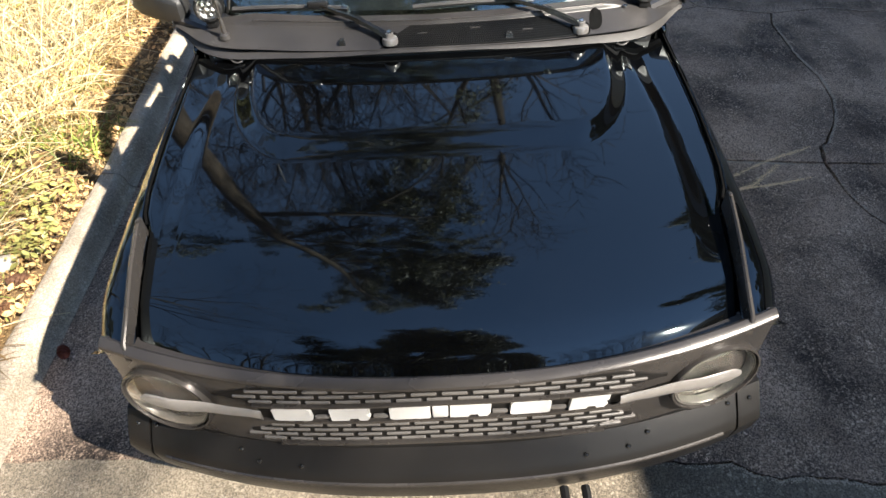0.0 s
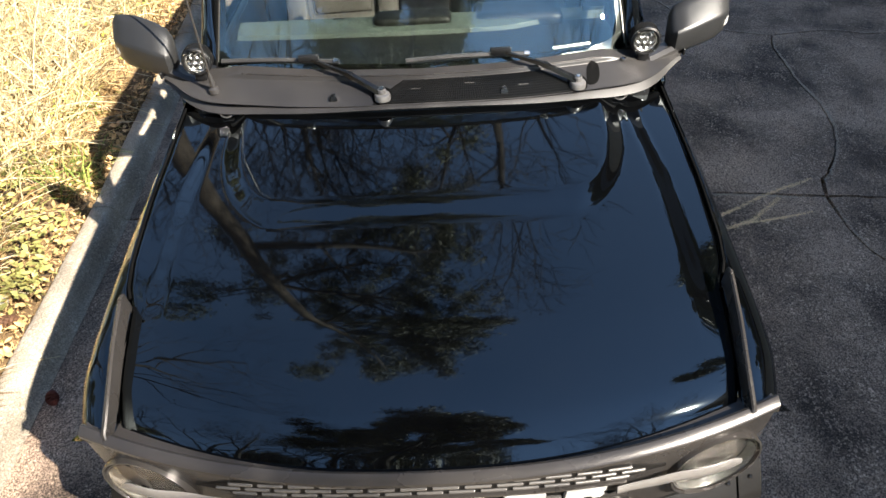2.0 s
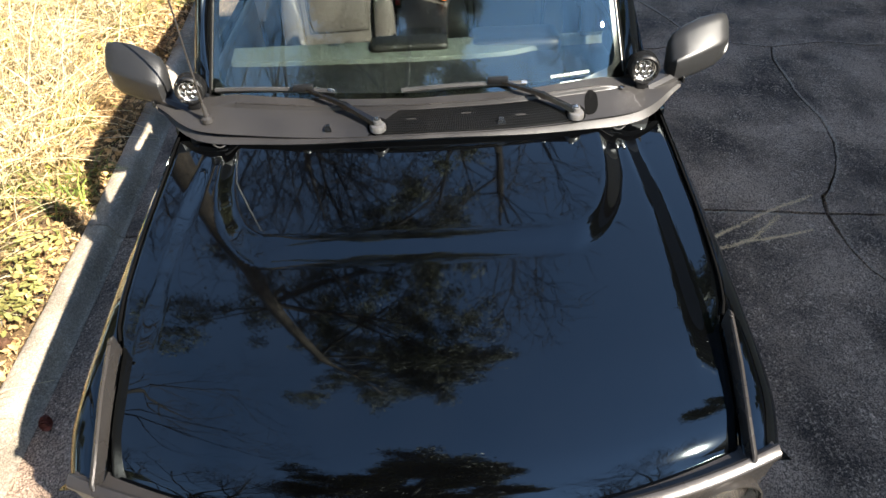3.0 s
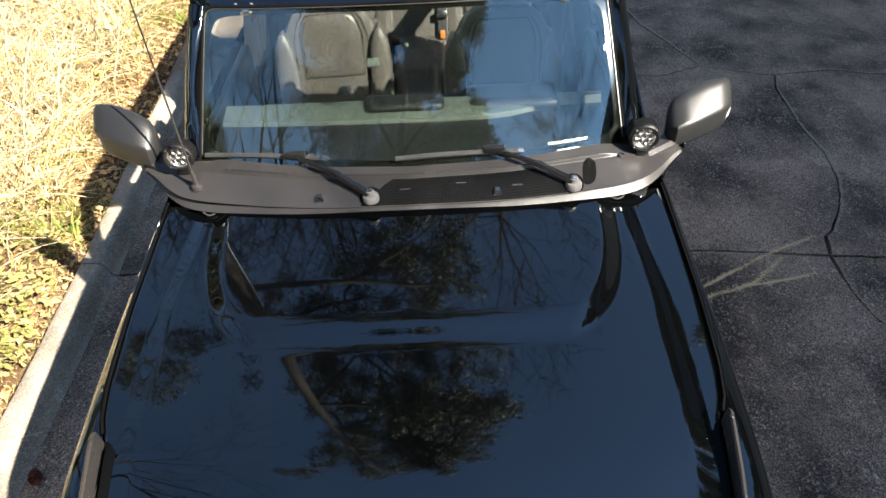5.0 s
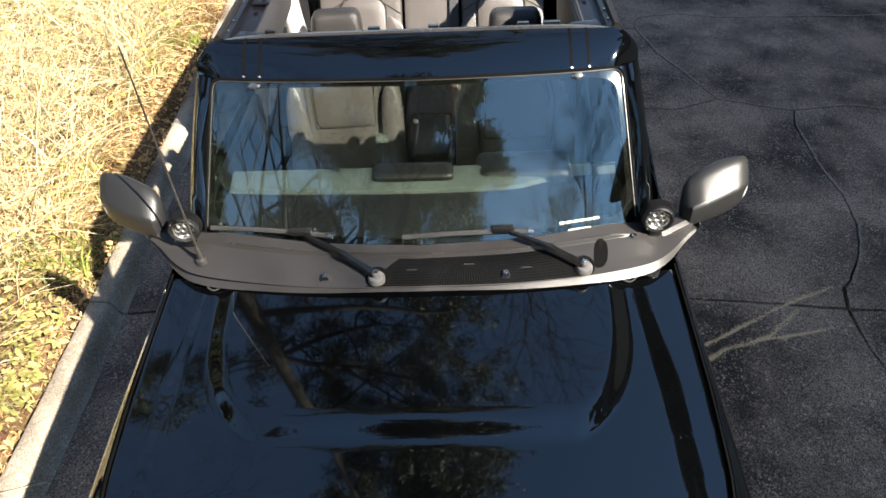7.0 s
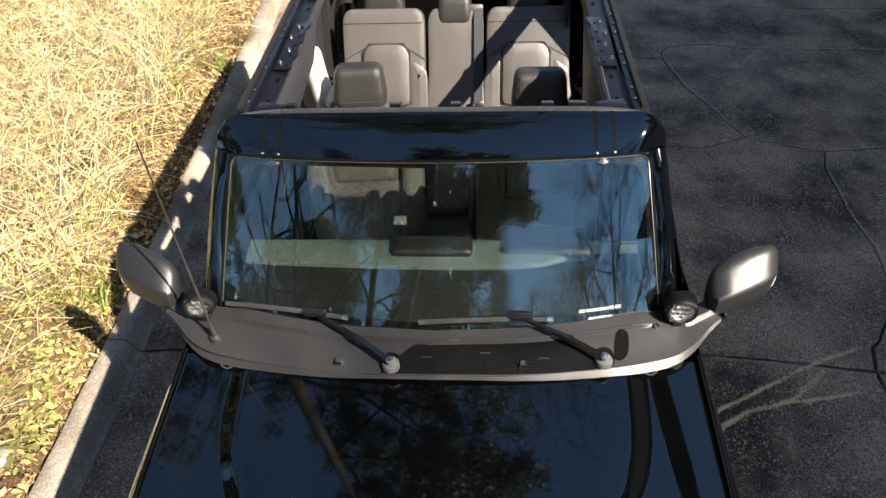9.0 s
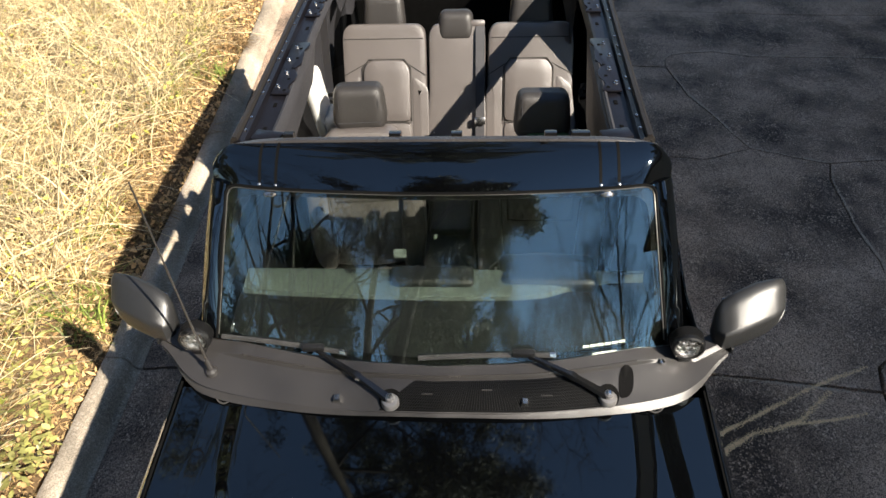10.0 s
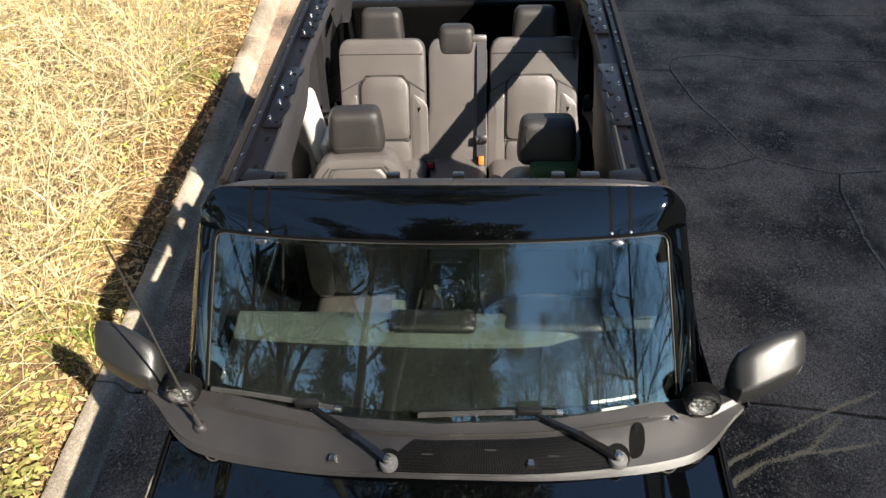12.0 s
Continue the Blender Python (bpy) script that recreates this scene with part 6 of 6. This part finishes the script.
def build_tree(label, x, y, seed, trunk, radius, lean=(0, 0), depth=4, spread=0.5, droop=0.02, kids=(0, 5, 4, 4, 5), leaves=0, leaf=0.14, clear_trunk=0.35, reach=0.55, wobble=0.05, bias=(0.0, 0.0), loose=0.26, fine=0.005, bark=DARK_BARK):
    rnd = random.Random(seed)
    tree = thing("tree", label, "tree", group="trees round the driveway")
    p = Vector((x, y, ground_height(x, y) - 0.2))
    verts, tris, ends = [], [], []
    bv, bt = [], []
    way = Vector((lean[0], lean[1], 1)).normalized()
    sides, steps = 12, 16
    rows, pts = [], []
    for i in range(steps + 1):
        t = i / steps
        r = radius * (1 + 0.5 * max(0, 0.08 - t) / 0.08) * (1 - 0.93 * t)
        side = way.orthogonal().normalized()
        other = way.cross(side)
        rows.append(len(verts))
        for j in range(sides):
            a = 2 * math.pi * j / sides
            k = r * (1 + 0.08 * rnd.gauss(0, 1))
            verts.append(p + side * (k * math.cos(a)) + other * (k * math.sin(a)))
        pts.append((p.copy(), way.copy(), r))
        p = p + way * (trunk / steps)
        way = (way + Vector((rnd.gauss(0, wobble), rnd.gauss(0, wobble), 0.0))).normalized()
    for a, b in zip(rows, rows[1:]):
        for j in range(sides):
            k = (j + 1) % sides
            tris += [(a + j, a + k, b + k), (a + j, b + k, b + j)]
    np_mesh("trunk", verts, tris, bark, tree)
    limbs = 13
    for c in range(limbs):
        t = clear_trunk + (1 - clear_trunk) * (c + rnd.random()) / limbs
        q, w, r = pts[min(steps, int(t * steps))]
        a = c * 2.4 + rnd.uniform(-0.4, 0.4)
        out = Vector((math.cos(a) + bias[0], math.sin(a) + bias[1], rnd.uniform(0.15, 0.7))).normalized()
        grow(rnd, bv, bt, q, (w * 0.35 + out * 0.8).normalized(), trunk * reach * (1.15 - 0.75 * t) * rnd.uniform(0.7, 1.1), r * 0.55, depth - 1, ends, spread, droop, kids, fine)
    np_mesh("branches", bv, bt, TWIG, tree)
    if leaves:
        lv, lt = [], []
        for _ in range(leaves):
            c = ends[rnd.randrange(len(ends))]
            g = loose
            q = c + Vector((rnd.gauss(0, g), rnd.gauss(0, g), rnd.gauss(0, g * 0.8)))
            k = len(lv)
            m = Matrix.Translation(q) @ Euler((rnd.random() * 6, rnd.random() * 6, rnd.random() * 6)).to_matrix().to_4x4()
            s = leaf * rnd.uniform(0.5, 1.2)
            lv += [m @ Vector((-s * 0.25, 0, 0)), m @ Vector((0, -s, 0)), m @ Vector((s * 0.25, 0, 0.05 * s)), m @ Vector((0, s, 0))]
            lt += [(k, k + 1, k + 2), (k, k + 2, k + 3)]
        np_mesh("crown", lv, lt, NEEDLE, tree)
    return tree


build_tree("leaning evergreen tree with a mottled trunk and dark crown", -7.0, 11.4, 3, 19.5, 0.36, (0.28, -0.47), 3, 0.5, 0.02, (0, 5, 4, 4), 120000, 0.09, 0.56, 0.42, 0.015, (0.30, 1.15), 0.19, 0.005, BARK)
winter = build_tree("tall bare deciduous tree with fine twigs", -3.9, 12.6, 8, 18.0, 0.3, (0.06, -0.03), 4, 0.5, 0.03, (0, 5, 4, 4, 4), 0, 0.1, 0.4, 0.42, 0.05, (0.35, 0.0), 0.2, 0.013)
twiggy = build_tree("bare deciduous tree with a round crown of fine twigs", 7.6, -8.9, 14, 11.8, 0.2, (0.0, 0.0), 4, 0.5, 0.05, (0, 6, 5, 5, 5), 0, 0.1, 0.32, 0.46, 0.05, (0.0, 0.0), 0.2, 0.009)
pine = build_tree("tall dark evergreen tree with a straight trunk", -3.4, -7.6, 21, 18.0, 0.22, (0.01, 0.0), 3, 0.5, -0.03, (0, 4, 4, 4), 28000, 0.10, 0.32, 0.2)
build_tree("tall dark evergreen tree with a straight trunk", 1.3, -15.0, 22, 20.0, 0.24, (0.0, 0.01), 3, 0.5, -0.03, (0, 4, 4, 4), 48000, 0.10, 0.45, 0.2)
bare = build_tree("bare deciduous tree with spreading limbs", -6.6, -8.2, 33, 15.5, 0.24, (0.02, 0.03), 4, 0.5, 0.03, (0, 5, 4, 4, 4), 0, 0.1, 0.25, 0.42)
scrub = build_tree("dark evergreen tree with low branches", -17.0, -7.0, 41, 13.0, 0.22, (0, 0), 3, 0.5, -0.03, (0, 4, 4, 4), 48000, 0.17, 0.12, 0.32)
for k, (x, y, turn) in enumerate(((-18.0, 0.5, 70), (-19.5, 6.0, 190), (-18.0, 12.0, 300), (-17.0, 19.0, 30))):
    copy_thing(scrub, pose(x, y, 0.3, 0, 0, turn) @ pose(17.0, 7.0, -0.3))
for x, y, turn in ((-8.6, 3.0, 120), (-8.8, 12.5, 200), (-14.0, 7.0, 40), (-2.8, -15.2, 70), (-9.8, -9.0, 250)):
    copy_thing(bare, pose(x, y, 0.1, 0, 0, turn) @ pose(6.6, 8.2, 0))
copy_thing(winter, pose(0.6, 14.2, 0.0, 0, 0, 200) @ pose(3.9, -12.6, 0))
for x, y, turn in ((-2.2, -15.6, 15), (0.8, -17.0, 260), (-10.5, -12.5, 80)):
    copy_thing(scrub, pose(x, y, 0.0, 0, 0, turn) @ pose(17.0, 7.0, -0.3))
build_tree("broad dark evergreen tree with a dense crown", -2.7, -5.4, 61, 16.6, 0.24, (0.23, 0.04), 3, 0.5, 0.0, (0, 5, 4, 4), 140000, 0.13, 0.50, 0.28, 0.03, (0.0, 0.0), 0.22)


for x, y, turn, k in ((4.5, -16.5, 40, 0.9), (8.5, -15.5, 170, 1.0), (12.0, -13.5, 290, 0.9), (6.5, -19.5, 230, 1.1), (10.5, -18.5, 100, 1.05)):
    copy_thing(twiggy, pose(x, y, -0.1, 0, 0, turn) @ Matrix.Diagonal((k * 0.7, k * 0.7, k, 1)) @ pose(-7.6, 8.9, 0))
copy_thing(twiggy, pose(-4.4, 13.6, 0.1, 0, 0, 130) @ Matrix.Diagonal((1.15, 1.15, 1.2, 1)) @ pose(-7.6, 8.9, 0))


# Unseen evergreens added behind the house to darken the bonnet's side reflection.
for x, y, turn in ((15.8, 1.5, 20), (16.4, 6.0, 140), (15.6, 10.5, 260), (16.8, 15.5, 80), (18.6, 3.8, 200), (18.9, 8.3, 310), (18.4, 12.9, 45)):
    copy_thing(scrub, pose(x, y, 0.0, 0, 0, turn) @ Matrix.Diagonal((1.0, 1.0, 1.8, 1)) @ pose(17.0, 7.0, -0.3))


def far_woods():
    """Bare stems and low scrub closing the horizon."""
    rnd = random.Random(77)
    verts, tris = [], []
    for _ in range(420):
        a = rnd.random() * 6.283
        d = rnd.uniform(26, 60)
        x, y = d * math.cos(a), d * math.sin(a)
        if 0 < math.atan2(-y, x) < 1.9 and d < 40:
            continue
        h = rnd.uniform(6, 13)
        z0 = ground_height(x, y) - 0.1
        for _k in range(14):
            k = len(verts)
            b = Vector((x + rnd.gauss(0, 0.5), y + rnd.gauss(0, 0.5), z0))
            t = b + Vector((rnd.gauss(0, 1.6), rnd.gauss(0, 1.6), h * rnd.uniform(0.3, 1.0)))
            s = Vector((rnd.gauss(0, 1), rnd.gauss(0, 1), 0)).normalized() * rnd.uniform(0.02, 0.06)
            verts += [b - s, b + s, t]
            tris.append((k, k + 1, k + 2))
    tagged(np_mesh("far_woods", verts, tris, TWIG), "distant bare winter woods closing the horizon", "woods", kind="stuff")


far_woods()
